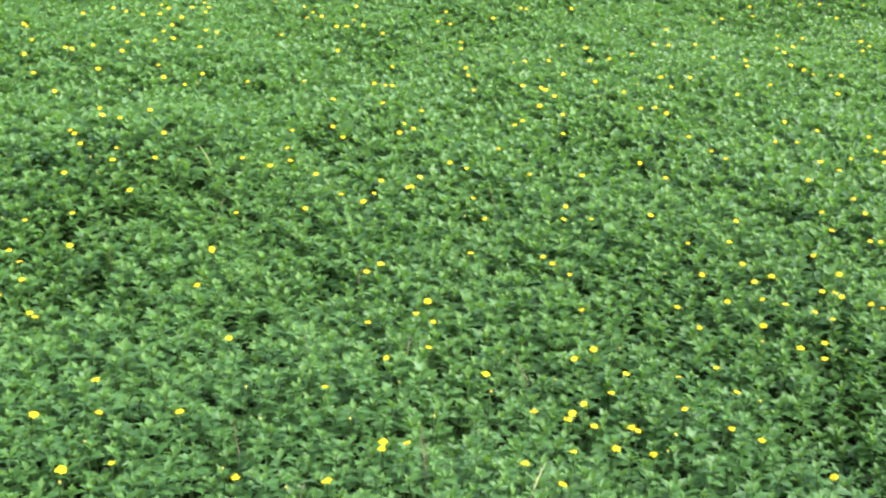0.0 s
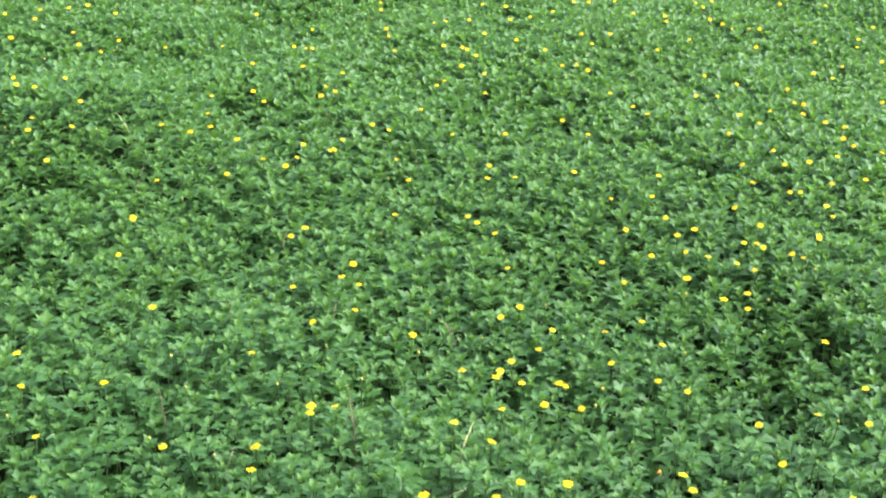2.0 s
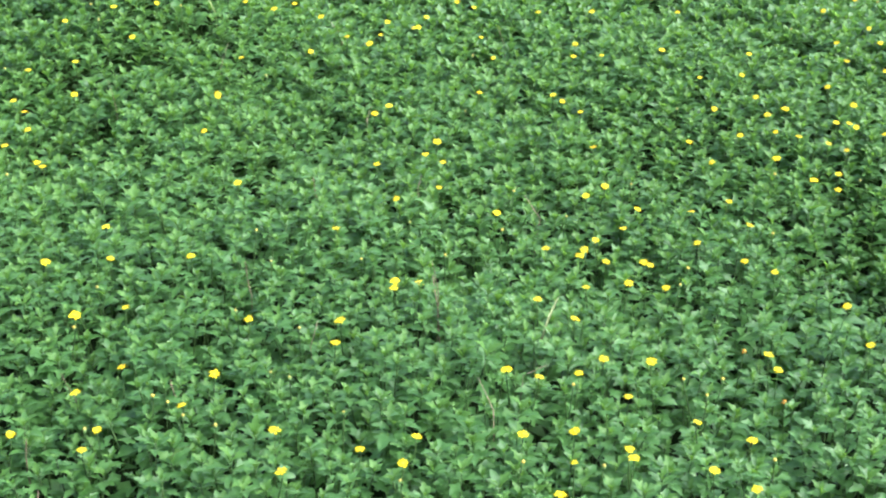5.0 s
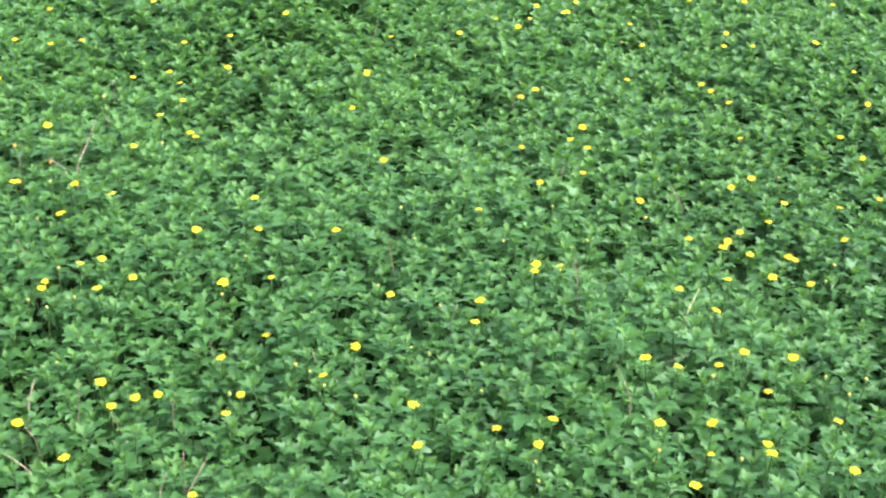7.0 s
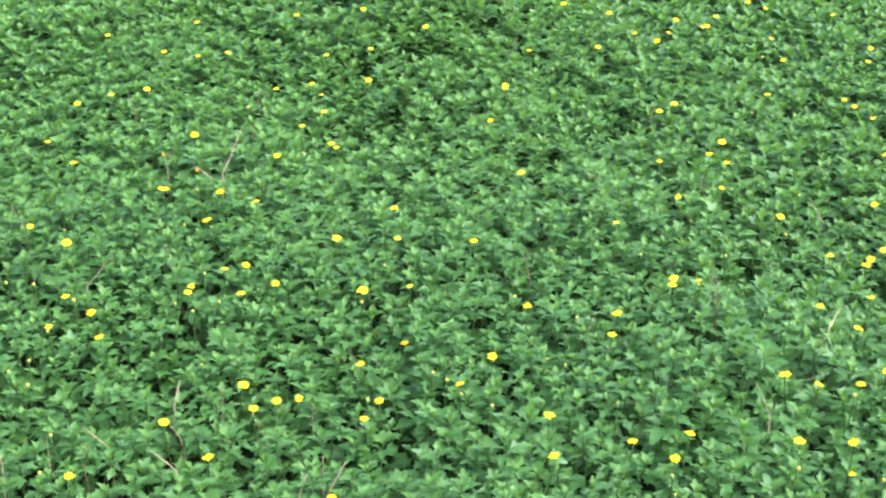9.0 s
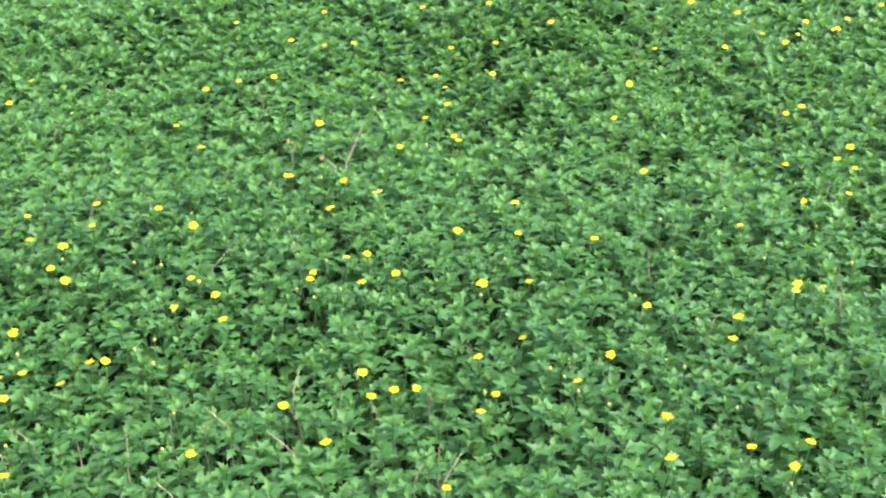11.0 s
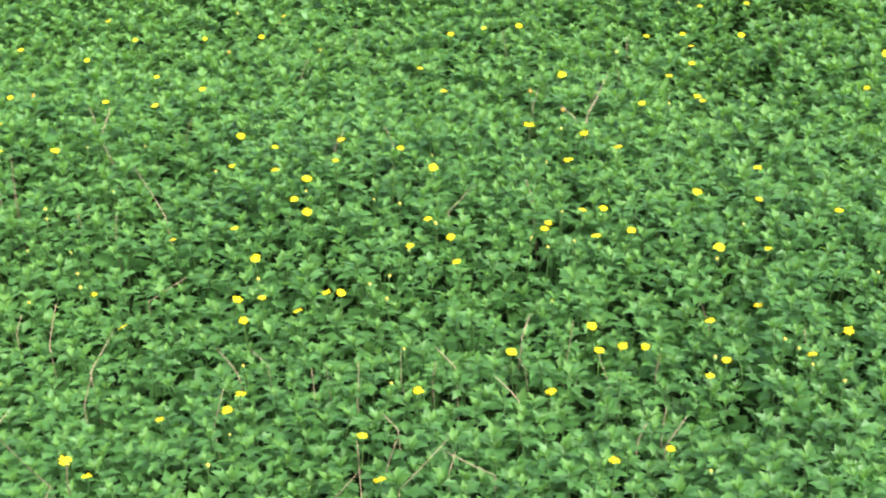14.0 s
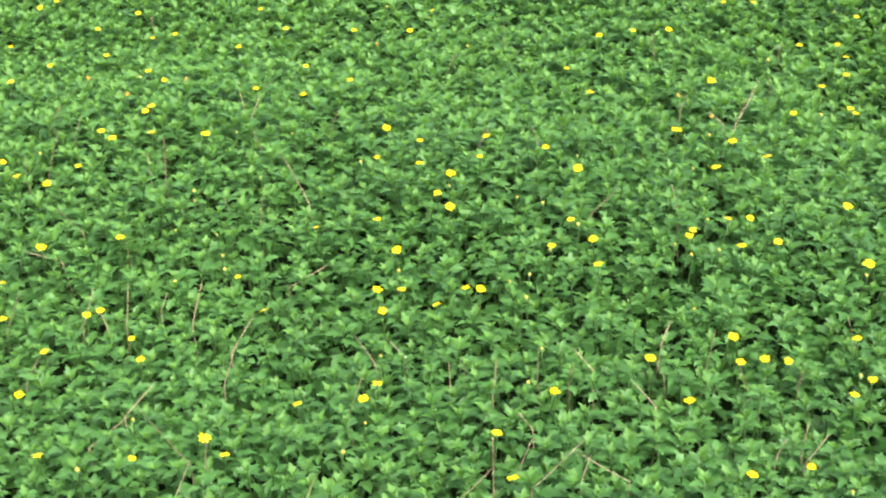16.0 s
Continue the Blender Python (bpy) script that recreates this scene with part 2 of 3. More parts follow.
FLOWERS += [
    (0.819, 2.429), (-1.552, 2.042), (-2.043, 1.601), (-1.313, 2.215), (0.345, 2.598), (-2.157, 1.490), (0.437,
    2.585), (1.041, 2.413), (-0.235, 2.608), (-2.164, 1.497), (0.425, 2.596), (0.291, 2.626), (0.953, 2.471),
    (-1.559, 2.106), (-1.080, 2.393), (0.218, 2.655), (0.701, 2.575), (0.302, 2.654), (-0.717, 2.572), (-1.529,
    2.176), (0.643, 2.614), (-1.413, 2.256), (-1.008, 2.500), (0.329, 2.695), (-1.655, 2.128), (0.331, 2.701),
    (0.551, 2.682), (-1.096, 2.518), (0.395, 2.748), (-1.771, 2.130), (0.113, 2.804), (-1.569, 2.267), (-0.115,
    2.795), (-1.220, 2.501), (1.097, 2.597), (-1.718, 2.225), (0.684, 2.784), (0.437, 2.839), (-2.337, 1.678),
    (-0.020, 2.884), (-0.479, 2.836), (0.558, 2.832), (0.322, 2.903), (-2.323, 1.761), (-1.845, 2.274), (-2.422,
    1.669), (-2.149, 1.993), (0.655, 2.895)]
FLOWERS += [
    (0.371, 2.954), (-1.051, 2.773), (-2.259, 1.933), (-0.171, 2.997), (-2.330, 1.879), (-2.492, 1.692), (-0.014,
    3.014), (1.075, 2.826), (-2.377, 1.890), (-0.057, 3.053), (0.920, 2.953), (-2.337, 1.997), (-0.958, 2.948),
    (0.870, 2.991), (-1.547, 2.720), (-0.030, 3.123), (-2.342, 2.022), (-0.978, 2.970), (-1.291, 2.861), (0.930,
    3.005), (0.645, 3.103), (-2.128, 2.322), (0.358, 3.161), (-0.605, 3.122), (-2.221, 2.257), (0.799, 3.093),
    (-1.075, 3.041), (0.964, 3.087), (0.605, 3.214), (-2.102, 2.479), (0.929, 3.124), (-2.419, 2.150), (-1.680,
    2.846), (0.733, 3.225), (0.867, 3.175), (-1.047, 3.139), (-0.197, 3.317), (0.818, 3.215), (1.093, 3.122),
    (1.069, 3.140), (-0.162, 3.363), (0.338, 3.353), (1.006, 3.180), (-2.518, 2.196), (0.965, 3.214), (0.994,
    3.202), (-2.266, 2.507), (-1.080, 3.230)]
FLOWERS += [
    (-0.606, 3.338), (0.814, 3.310), (0.294, 3.411), (-0.607, 3.351), (0.689, 3.372), (-2.797, 1.995), (0.862,
    3.329), (0.075, 3.450), (-1.208, 3.241), (0.271, 3.450), (-0.972, 3.312), (-1.124, 3.288), (1.164, 3.232),
    (-1.698, 3.058), (1.170, 3.252), (1.030, 3.310), (-1.535, 3.143), (-1.622, 3.107), (0.803, 3.419), (-2.832,
    2.154), (-2.523, 2.541), (-2.762, 2.287), (0.673, 3.543), (-2.192, 2.879), (0.999, 3.463), (-1.127, 3.441),
    (-1.008, 3.475), (0.790, 3.561), (-2.344, 2.824), (1.258, 3.420), (-0.581, 3.586), (-2.742, 2.442), (-2.710,
    2.497), (-1.480, 3.374), (-1.408, 3.416), (-2.515, 2.735), (-0.398, 3.668), (1.261, 3.489), (-3.014, 2.186),
    (0.115, 3.718), (0.419, 3.699), (0.341, 3.710), (-1.584, 3.384), (-2.214, 3.027), (-0.879, 3.594), (0.590,
    3.716), (-2.914, 2.408), (1.184, 3.582)]
FLOWERS += [
    (-0.239, 3.745), (1.212, 3.579), (0.837, 3.722), (1.099, 3.667), (-2.640, 2.777), (0.352, 3.803), (-0.306,
    3.784), (-2.882, 2.535), (-1.078, 3.660), (-0.211, 3.815), (1.315, 3.629), (0.080, 3.853), (-1.278, 3.653),
    (-0.955, 3.720), (-0.840, 3.751), (-1.800, 3.485), (-0.117, 3.885), (-0.104, 3.894), (1.421, 3.659), (-1.578,
    3.622), (1.100, 3.803), (-3.143, 2.412), (1.217, 3.774), (-0.956, 3.777), (-0.198, 3.936), (-3.141, 2.473),
    (-0.608, 3.876), (1.291, 3.780), (-0.529, 3.897), (-0.083, 3.976), (-1.070, 3.810), (-0.398, 3.958), (1.385,
    3.815), (-0.839, 3.876), (1.212, 3.888), (0.058, 4.050), (0.255, 4.051), (-0.484, 4.024), (0.007, 4.093),
    (-1.107, 3.887), (0.423, 4.111), (0.686, 4.114), (-1.132, 3.927), (1.544, 3.884), (1.114, 4.049), (1.470,
    3.929), (-0.507, 4.136), (-0.992, 3.974)]
FLOWERS += [
    (1.464, 4.013), (0.161, 4.241), (0.624, 4.281), (-0.513, 4.297), (0.894, 4.252), (1.241, 4.174), (-0.350,
    4.355), (-0.915, 4.034), (-1.065, 4.051), (-0.167, 4.410), (1.517, 4.165), (1.199, 4.257), (0.863, 4.345),
    (-0.391, 4.426), (-0.121, 4.446), (1.476, 4.234), (-1.127, 4.255), (-0.154, 4.494), (0.384, 4.486), (1.324,
    4.349), (0.221, 4.541), (1.432, 4.335), (0.811, 4.504), (0.249, 4.592), (1.100, 4.478), (-0.102, 4.630), (1.176,
    4.488), (0.390, 4.647), (1.462, 4.439), (1.435, 4.455), (-0.240, 4.670), (-0.416, 4.692), (0.314, 4.737),
    (-1.357, 4.554), (0.761, 4.712), (0.670, 4.723), (1.743, 4.472), (0.725, 4.750), (1.278, 4.637), (1.448, 4.595),
    (-0.939, 4.701), (0.370, 4.822), (1.185, 4.734), (-1.023, 4.741), (0.342, 4.893), (0.079, 4.918), (-0.220,
    4.906), (0.623, 4.865)]
FLOWERS += [
    (-0.243, 4.908), (0.326, 4.916), (-0.743, 4.867), (-0.287, 4.938), (0.259, 4.954), (-0.903, 4.843), (-0.549,
    4.941), (0.528, 4.981), (-1.270, 4.801), (-1.062, 4.845), (0.811, 4.988), (-1.510, 4.823), (0.058, 5.075),
    (1.058, 4.986), (0.416, 5.086), (1.689, 4.850), (1.623, 4.873), (0.785, 5.090), (0.048, 5.167), (0.895, 5.100),
    (-1.229, 4.992), (0.231, 5.221), (-1.596, 5.001), (0.276, 5.255), (1.208, 5.135), (-1.431, 5.053), (-0.240,
    5.305), (-0.956, 5.083), (-1.461, 5.069), (0.372, 5.299), (1.776, 5.017), (-1.361, 5.087), (0.537, 5.342),
    (1.482, 5.177), (-1.239, 5.125), (-1.603, 5.127), (-1.137, 5.136), (0.616, 5.378), (-1.076, 5.182), (1.153,
    5.332), (1.959, 5.107), (-0.469, 5.459), (0.714, 5.444), (1.029, 5.386), (0.027, 5.506), (1.735, 5.260),
    (-1.665, 5.269), (-1.148, 5.345)]
FLOWERS += [
    (0.533, 5.529), (1.166, 5.430), (-0.942, 5.371), (1.436, 5.399), (1.900, 5.240), (0.440, 5.565), (-1.688,
    5.306), (-0.994, 5.417), (1.406, 5.441), (1.512, 5.416), (1.552, 5.415), (0.026, 5.640), (1.361, 5.480),
    (-0.714, 5.580), (-1.143, 5.491), (1.939, 5.348), (-0.302, 5.679), (0.827, 5.665), (0.897, 5.707), (-1.133,
    5.635), (-0.461, 5.760), (-0.502, 5.764), (-0.389, 5.766), (1.367, 5.645), (-1.297, 5.644), (-1.230, 5.669),
    (-1.542, 5.636), (-0.436, 5.838), (-0.023, 5.878), (1.024, 5.814), (1.350, 5.715), (-1.059, 5.777), (-1.382,
    5.718), (-0.078, 5.889), (2.064, 5.550), (-0.644, 5.898), (-0.580, 5.909), (-1.219, 5.790), (1.427, 5.757),
    (-1.129, 5.843), (-0.626, 5.966), (-1.464, 5.828), (0.163, 5.993), (-1.066, 5.888), (-0.045, 6.020), (-1.268,
    5.875), (-0.441, 6.044), (-0.671, 6.039)]
FLOWERS += [
    (1.762, 5.889), (-1.111, 6.032), (0.310, 6.127), (0.934, 6.070), (-0.807, 6.097), (0.286, 6.131), (1.955,
    5.867), (1.813, 5.976), (0.525, 6.271), (1.796, 6.054), (1.568, 6.176), (1.926, 6.098), (1.490, 6.325), (1.213,
    6.455), (1.170, 6.515), (1.857, 6.357), (1.269, 6.572), (1.432, 6.649), (1.824, 6.615), (1.435, 6.762), (1.702,
    6.854), (1.802, 6.873), (2.006, 6.820)]

# half-open and spent heads
BUDS = []
BUDS += [
    (-0.503, 1.571), (-0.049, 1.700), (-0.057, 1.745), (-1.261, 1.309), (0.140, 1.821), (0.273, 1.824), (-1.274,
    1.390), (-1.580, 1.029), (-1.079, 1.601), (-0.372, 1.881), (-0.161, 1.918), (0.561, 1.864), (-1.601, 1.176),
    (-0.433, 1.915), (-0.593, 1.882), (-1.103, 1.692), (-0.467, 1.956), (0.235, 2.036), (-0.497, 1.975), (-0.267,
    2.039), (-1.368, 1.569), (-0.303, 2.059), (0.481, 2.074), (-0.917, 1.925), (0.446, 2.126), (-1.205, 1.813),
    (0.522, 2.146), (-1.260, 1.845), (-0.270, 2.218), (-1.234, 1.877), (0.890, 2.111), (-0.678, 2.158), (-0.399,
    2.279), (-0.988, 2.069), (-1.236, 1.959), (-0.948, 2.106), (-1.499, 1.817), (-1.030, 2.084), (-1.223, 2.050),
    (-1.859, 1.560), (-0.670, 2.303), (-1.806, 1.648), (-1.010, 2.192), (-1.836, 1.677), (-1.320, 2.079), (-0.354,
    2.461), (-0.172, 2.486), (-1.378, 2.075)]
BUDS += [
    (0.491, 2.506), (-1.886, 1.720), (0.000, 2.550), (-1.961, 1.678), (-1.539, 2.068), (-0.400, 2.577), (0.983,
    2.430), (0.516, 2.573), (-1.116, 2.357), (-1.336, 2.255), (-1.994, 1.777), (-0.080, 2.687), (-2.018, 1.802),
    (0.124, 2.726), (-1.941, 1.930), (-1.792, 2.098), (-1.148, 2.514), (0.272, 2.805), (0.732, 2.758), (0.154,
    2.905), (-2.007, 2.127), (-2.101, 2.043), (0.434, 2.968), (-2.445, 1.762), (-1.009, 2.844), (0.784, 3.024),
    (0.974, 2.976), (1.109, 3.070), (0.037, 3.311), (-2.495, 2.145), (-1.238, 3.096), (0.593, 3.381), (-1.977,
    2.838), (-0.503, 3.509), (-1.191, 3.448), (-2.198, 2.979), (0.056, 3.724), (-2.341, 2.983), (-0.985, 3.659),
    (1.448, 3.577), (-0.774, 3.759), (-1.022, 3.731), (0.993, 3.916), (-0.137, 4.222), (1.311, 4.172), (0.349,
    4.574), (-1.102, 4.564), (0.915, 4.713)]
BUDS += [
    (0.156, 4.820), (0.524, 4.798), (-0.901, 4.736), (-0.617, 4.850), (0.682, 4.972), (1.451, 5.095), (-0.394,
    5.315), (0.946, 5.243), (-0.011, 5.371), (-0.973, 5.211), (1.769, 5.161), (0.142, 5.469), (-0.027, 5.508),
    (-0.154, 5.524), (-1.451, 5.328), (-0.136, 5.594), (-0.803, 5.538), (-0.665, 5.608), (-0.552, 5.676), (-0.628,
    5.765), (0.737, 5.798), (2.188, 5.988), (0.931, 6.297), (1.982, 6.656)]

# heads gone brown
WITHERED = []
WITHERED += [
    (-2.382, 2.189), (-2.448, 2.050), (-2.644, 2.110), (-2.217, 2.758), (-1.188, 2.618), (-1.319, 2.728), (0.584,
    2.266), (0.622, 2.076)]

# dry stalks: foot x, y, tip x, y, and the tip's height over the leaves
DRY_STEMS = []
DRY_STEMS += [
    (-0.948, 1.387, -0.924, 1.521, 0.028), (-1.040, 1.325, -1.019, 1.383, 0.028), (-0.999, 1.355, -1.000, 1.355,
    0.115), (-0.823, 1.477, -0.921, 1.481, 0.028), (-0.889, 1.441, -0.877, 1.447, 0.058), (-0.992, 1.423, -0.974,
    1.433, 0.069), (-0.601, 1.656, -0.586, 1.713, 0.028), (-0.649, 1.657, -0.642, 1.680, 0.028), (-1.428, 1.087,
    -1.450, 1.150, 0.028), (-0.618, 1.680, -0.612, 1.680, 0.070), (-1.026, 1.525, -1.059, 1.529, 0.028), (-1.463,
    1.162, -1.619, 1.208, 0.028), (-1.456, 1.189, -1.451, 1.195, 0.043), (-0.876, 1.685, -0.930, 1.700, 0.028),
    (-1.132, 1.571, -1.126, 1.574, 0.085), (-1.330, 1.418, -1.310, 1.435, 0.086), (-0.748, 1.787, -0.769, 1.781,
    0.070), (-1.202, 1.544, -1.203, 1.544, 0.076), (-1.032, 1.661, -1.024, 1.665, 0.051)]
DRY_STEMS += [
    (-1.184, 1.566, -1.188, 1.564, 0.074), (-1.633, 1.100, -1.619, 1.186, 0.028), (-1.088, 1.650, -1.086, 1.651,
    0.066), (0.094, 1.970, 0.066, 2.027, 0.028), (-0.899, 1.765, -0.913, 1.760, 0.035), (-1.010, 1.713, -1.059,
    1.725, 0.028), (-0.686, 1.848, -0.681, 1.848, 0.042), (-0.844, 1.820, -0.834, 1.822, 0.090), (-1.649, 1.200,
    -1.656, 1.279, 0.028), (-0.460, 2.002, -0.470, 1.998, 0.051), (-1.580, 1.378, -1.558, 1.398, 0.091), (-0.941,
    1.844, -0.941, 1.882, 0.028), (-1.387, 1.575, -1.461, 1.613, 0.028), (-1.342, 1.610, -1.391, 1.624, 0.028),
    (0.149, 2.078, 0.191, 2.088, 0.028), (-0.637, 1.991, -0.656, 1.984, 0.065), (-1.646, 1.473, -1.675, 1.583,
    0.028), (-0.246, 2.190, -0.232, 2.190, 0.060), (-1.894, 1.195, -1.916, 1.254, 0.028)]
DRY_STEMS += [
    (-1.766, 1.501, -1.748, 1.522, 0.097), (-1.887, 1.398, -1.893, 1.392, 0.050), (-1.875, 1.434, -1.865, 1.445,
    0.093), (-0.011, 2.334, -0.022, 2.333, 0.073), (-0.009, 2.345, -0.025, 2.343, 0.099), (-1.940, 1.382, -1.919,
    1.406, 0.088), (-1.847, 1.502, -1.836, 1.514, 0.042), (-1.692, 1.708, -1.649, 1.780, 0.028), (-0.383, 2.375,
    -0.392, 2.373, 0.083), (-2.061, 1.300, -2.040, 1.330, 0.078), (-1.233, 2.126, -1.213, 2.188, 0.028), (-1.105,
    2.258, -1.127, 2.276, 0.028), (-2.123, 1.508, -2.191, 1.470, 0.028), (-2.044, 1.616, -2.115, 1.636, 0.028),
    (-1.868, 1.836, -1.860, 1.842, 0.064), (-1.820, 1.944, -1.981, 2.047, 0.028), (-1.951, 1.827, -1.952, 1.824,
    0.033), (-2.154, 1.601, -2.243, 1.618, 0.028), (-1.459, 2.306, -1.473, 2.296, 0.057)]
DRY_STEMS += [
    (-2.123, 1.826, -2.116, 1.831, 0.116), (-1.591, 2.273, -1.596, 2.322, 0.028), (0.215, 2.838, 0.180, 2.898,
    0.028), (-0.298, 2.819, -0.305, 2.818, 0.058), (-2.186, 1.843, -2.187, 1.842, 0.057), (-1.161, 2.632, -1.205,
    2.645, 0.028), (-1.144, 2.658, -1.203, 2.946, 0.028), (-0.070, 2.913, -0.061, 2.957, 0.028), (-2.050, 2.060,
    -2.085, 2.081, 0.028), (-2.413, 1.688, -2.410, 1.692, 0.071), (-2.393, 1.732, -2.366, 1.761, 0.109), (-1.158,
    2.707, -1.142, 2.713, 0.054), (-1.291, 2.685, -1.305, 2.746, 0.028), (-2.004, 2.274, -1.991, 2.284, 0.045),
    (-2.155, 2.158, -2.197, 2.245, 0.028), (-2.461, 1.881, -2.443, 1.898, 0.054), (-2.215, 2.202, -2.244, 2.221,
    0.028), (-1.173, 2.952, -1.180, 2.949, 0.044), (-2.557, 1.905, -2.539, 1.922, 0.045)]
DRY_STEMS += [
    (-0.218, 3.336, -0.209, 3.372, 0.028), (-1.964, 2.722, -1.948, 2.734, 0.048), (-0.853, 3.262, -0.867, 3.258,
    0.094), (-1.525, 3.036, -1.533, 3.033, 0.070), (-1.240, 3.181, -1.240, 3.181, 0.048), (-1.906, 2.902, -1.904,
    2.903, 0.098), (-0.635, 3.555, -0.610, 3.560, 0.086), (-2.831, 2.538, -2.831, 2.532, 0.046), (0.150, 3.866,
    0.126, 3.864, 0.074), (-0.326, 3.864, -0.369, 3.947, 0.028)]

# pale grass blades among the leaves, given like the stalks
GRASS = []
GRASS += [
    (0.191, 2.252, 0.238, 2.426, 0.028), (-1.261, 1.200, -1.266, 1.256, 0.028), (-1.306, 1.205, -1.296, 1.216,
    0.062), (-0.690, 3.839, -0.747, 3.880, 0.028)]


# ---- leaves ----
# Half outlines along the midrib (length 1): three-lobed with toothed shoulders.
FINE_HALF = [(0.13, 0.045), (0.40, 0.145), (0.69, 0.33), (0.65, 0.155), (0.84, 0.12)]


def leaf_fine():
    mid = [(0.0, 0.0), (0.45, 0.0), (0.72, 0.0), (1.0, 0.0)]
    pts = mid + FINE_HALF + [(x, -y) for x, y in FINE_HALF]
    v = np.array([(x, y, 0.55 * abs(y) - 0.7 * y * y - 0.50 * x * x + 0.28 * x) for x, y in pts])
    faces = []
    for o, flip in ((4, False), (9, True)):
        for f in ((0, 1, o + 1, o), (1, o + 3, o + 2, o + 1), (1, 2, o + 3), (2, 3, o + 4, o + 3)):
            faces.append(f[::-1] if not flip else f)
    return v, faces


def leaf_coarse():
    pts = [(0.0, 0.0), (0.55, 0.0), (1.0, 0.0), (0.60, 0.29), (0.74, 0.15), (0.60, -0.29), (0.74, -0.15)]
    v = np.array([(x, y, 0.30 * abs(y) - 0.45 * x * x + 0.24 * x) for x, y in pts])
    return v, [(0, 3, 1), (1, 3, 4), (1, 4, 2), (0, 1, 5), (1, 6, 5), (1, 2, 6)]


def leaf_small():
    v = np.array([(x, y, 0.4 * abs(y) - 0.45 * x * x + 0.24 * x) for x, y in [(0.0, 0.0), (0.5, 0.0), (1.0, 0.0), (0.62, 0.27), (0.62, -0.27)]])
    return v, [(0, 3, 1), (1, 3, 2), (0, 1, 4), (1, 2, 4)]


def frames_from(yaw, pitch, roll, size):
    """Rotation-scale matrices, one for each entry: Rz(yaw) Ry(-pitch) Rx(roll) scaled."""
    cy, sy, cp, sp, cr, sr = np.cos(yaw), np.sin(yaw), np.cos(pitch), np.sin(pitch), np.cos(roll), np.sin(roll)
    m = np.empty((len(yaw), 3, 3))
    m[:, 0, 0], m[:, 0, 1], m[:, 0, 2] = cy * cp, -sy * cr - cy * sp * sr, sy * sr - cy * sp * cr
    m[:, 1, 0], m[:, 1, 1], m[:, 1, 2] = sy * cp, cy * cr - sy * sp * sr, -cy * sr - sy * sp * cr
    m[:, 2, 0], m[:, 2, 1], m[:, 2, 2] = sp, cp * sr, cp * cr
    return m * np.asarray(size)[:, None, None]


def mesh_of(name, verts, faces_by_size, mats, smooth=True):
    """One mesh from arrays: vertices and a list of (face index array, material slot)."""
    me = bpy.data.meshes.new(name)
    loops, starts, slots, at = [], [], [], 0
    for f, slot in faces_by_size:
        k = f.shape[1]
        loops.append(f.ravel())
        starts.append(at + np.arange(len(f)) * k)
        slots.append(np.full(len(f), slot))
        at += f.size
    loops, starts, slots = np.concatenate(loops), np.concatenate(starts), np.concatenate(slots)
    me.vertices.add(len(verts))
    me.vertices.foreach_set("co", np.ascontiguousarray(verts, dtype=np.float32).ravel())
    me.loops.add(len(loops))
    me.loops.foreach_set("vertex_index", loops.astype(np.int32))
    me.polygons.add(len(starts))
    me.polygons.foreach_set("loop_start", starts.astype(np.int32))
    me.polygons.foreach_set("material_index", slots.astype(np.int32))
    me.polygons.foreach_set("use_smooth", np.full(len(starts), smooth))
    for m in mats:
        me.materials.append(m)
    me.update(calc_edges=True)
    return me


# one kind of shoot: how far each leaf pair sits below the tip, its rise over the level, its length
NEAR_SHOOT = [(0.0, 70, 0.55), (0.002, 54, 0.82), (0.006, 38, 0.98), (0.012, 25, 1.05), (0.022, 14, 1.1), (0.038, 7, 1.12)]
MIDDLE_SHOOT = [(0.0, 70, 0.70), (0.003, 56, 1.0), (0.009, 44, 1.15), (0.019, 31, 1.22), (0.035, 14, 1.25)]
UPPER_SHOOT = [(0.0, 66, 0.95), (0.005, 52, 1.22), (0.013, 38, 1.35), (0.028, 20, 1.42)]
UNDERGROWTH = [(0.0, 18, 1.5), (0.018, 8, 1.6), (0.036, 2, 1.65)]
OUTER_SHOOT = [(0.002, 48, 0.74), (0.005, 34, 0.92), (0.009, 22, 1.0)]


def shoot_leaves(rng, count, nodes):
    """Leaf pairs of `count` shoots: owner, height below the tip, turn, rise, roll, length."""
    own, drop, yaw, rise, roll, size = [], [], [], [], [], []
    first = rng.uniform(0, math.tau, count)
    grow = rng.normal(1.0, 0.16, count).clip(0.6, 1.45)
    for k, (below, lift, length) in enumerate(nodes):
        for side in (0, 1):
            own.append(np.arange(count))
            drop.append(below * grow + rng.normal(0, 0.003, count))
            yaw.append(first + k * 1.19 + side * math.pi + rng.normal(0, 0.22, count))
            rise.append(radians(lift) + rng.normal(0, 0.16, count))
            roll.append(rng.normal(0, 0.17, count))
            size.append(LEAF_LENGTH * length * grow * rng.normal(1, 0.1, count))
    return [np.concatenate(v) for v in (own, drop, yaw, rise, roll, size)]


LEAF_LENGTH = 0.0290


def in_bed(x, y, grow=0.0):
    """The stretch of the bank that is planted densely: a wide fan in front of the standing place."""
    r, turn = np.hypot(x, y), np.degrees(np.arctan2(-x, y))
    waver = 0.10 * np.sin(9 * x + 4 * y) + 0.06 * np.sin(17 * y - 11 * x)
    r, turn = r + waver, turn + 14 * waver
    far = np.where(turn < 20, 7.4, 5.3) + grow
    return (r > 1.25 - grow * 0.3) & (r < far) & (turn > np.where(r > 3, -25, -29) - grow * 20) & (turn < np.where(r > 3, 60, 67) + grow * 20)


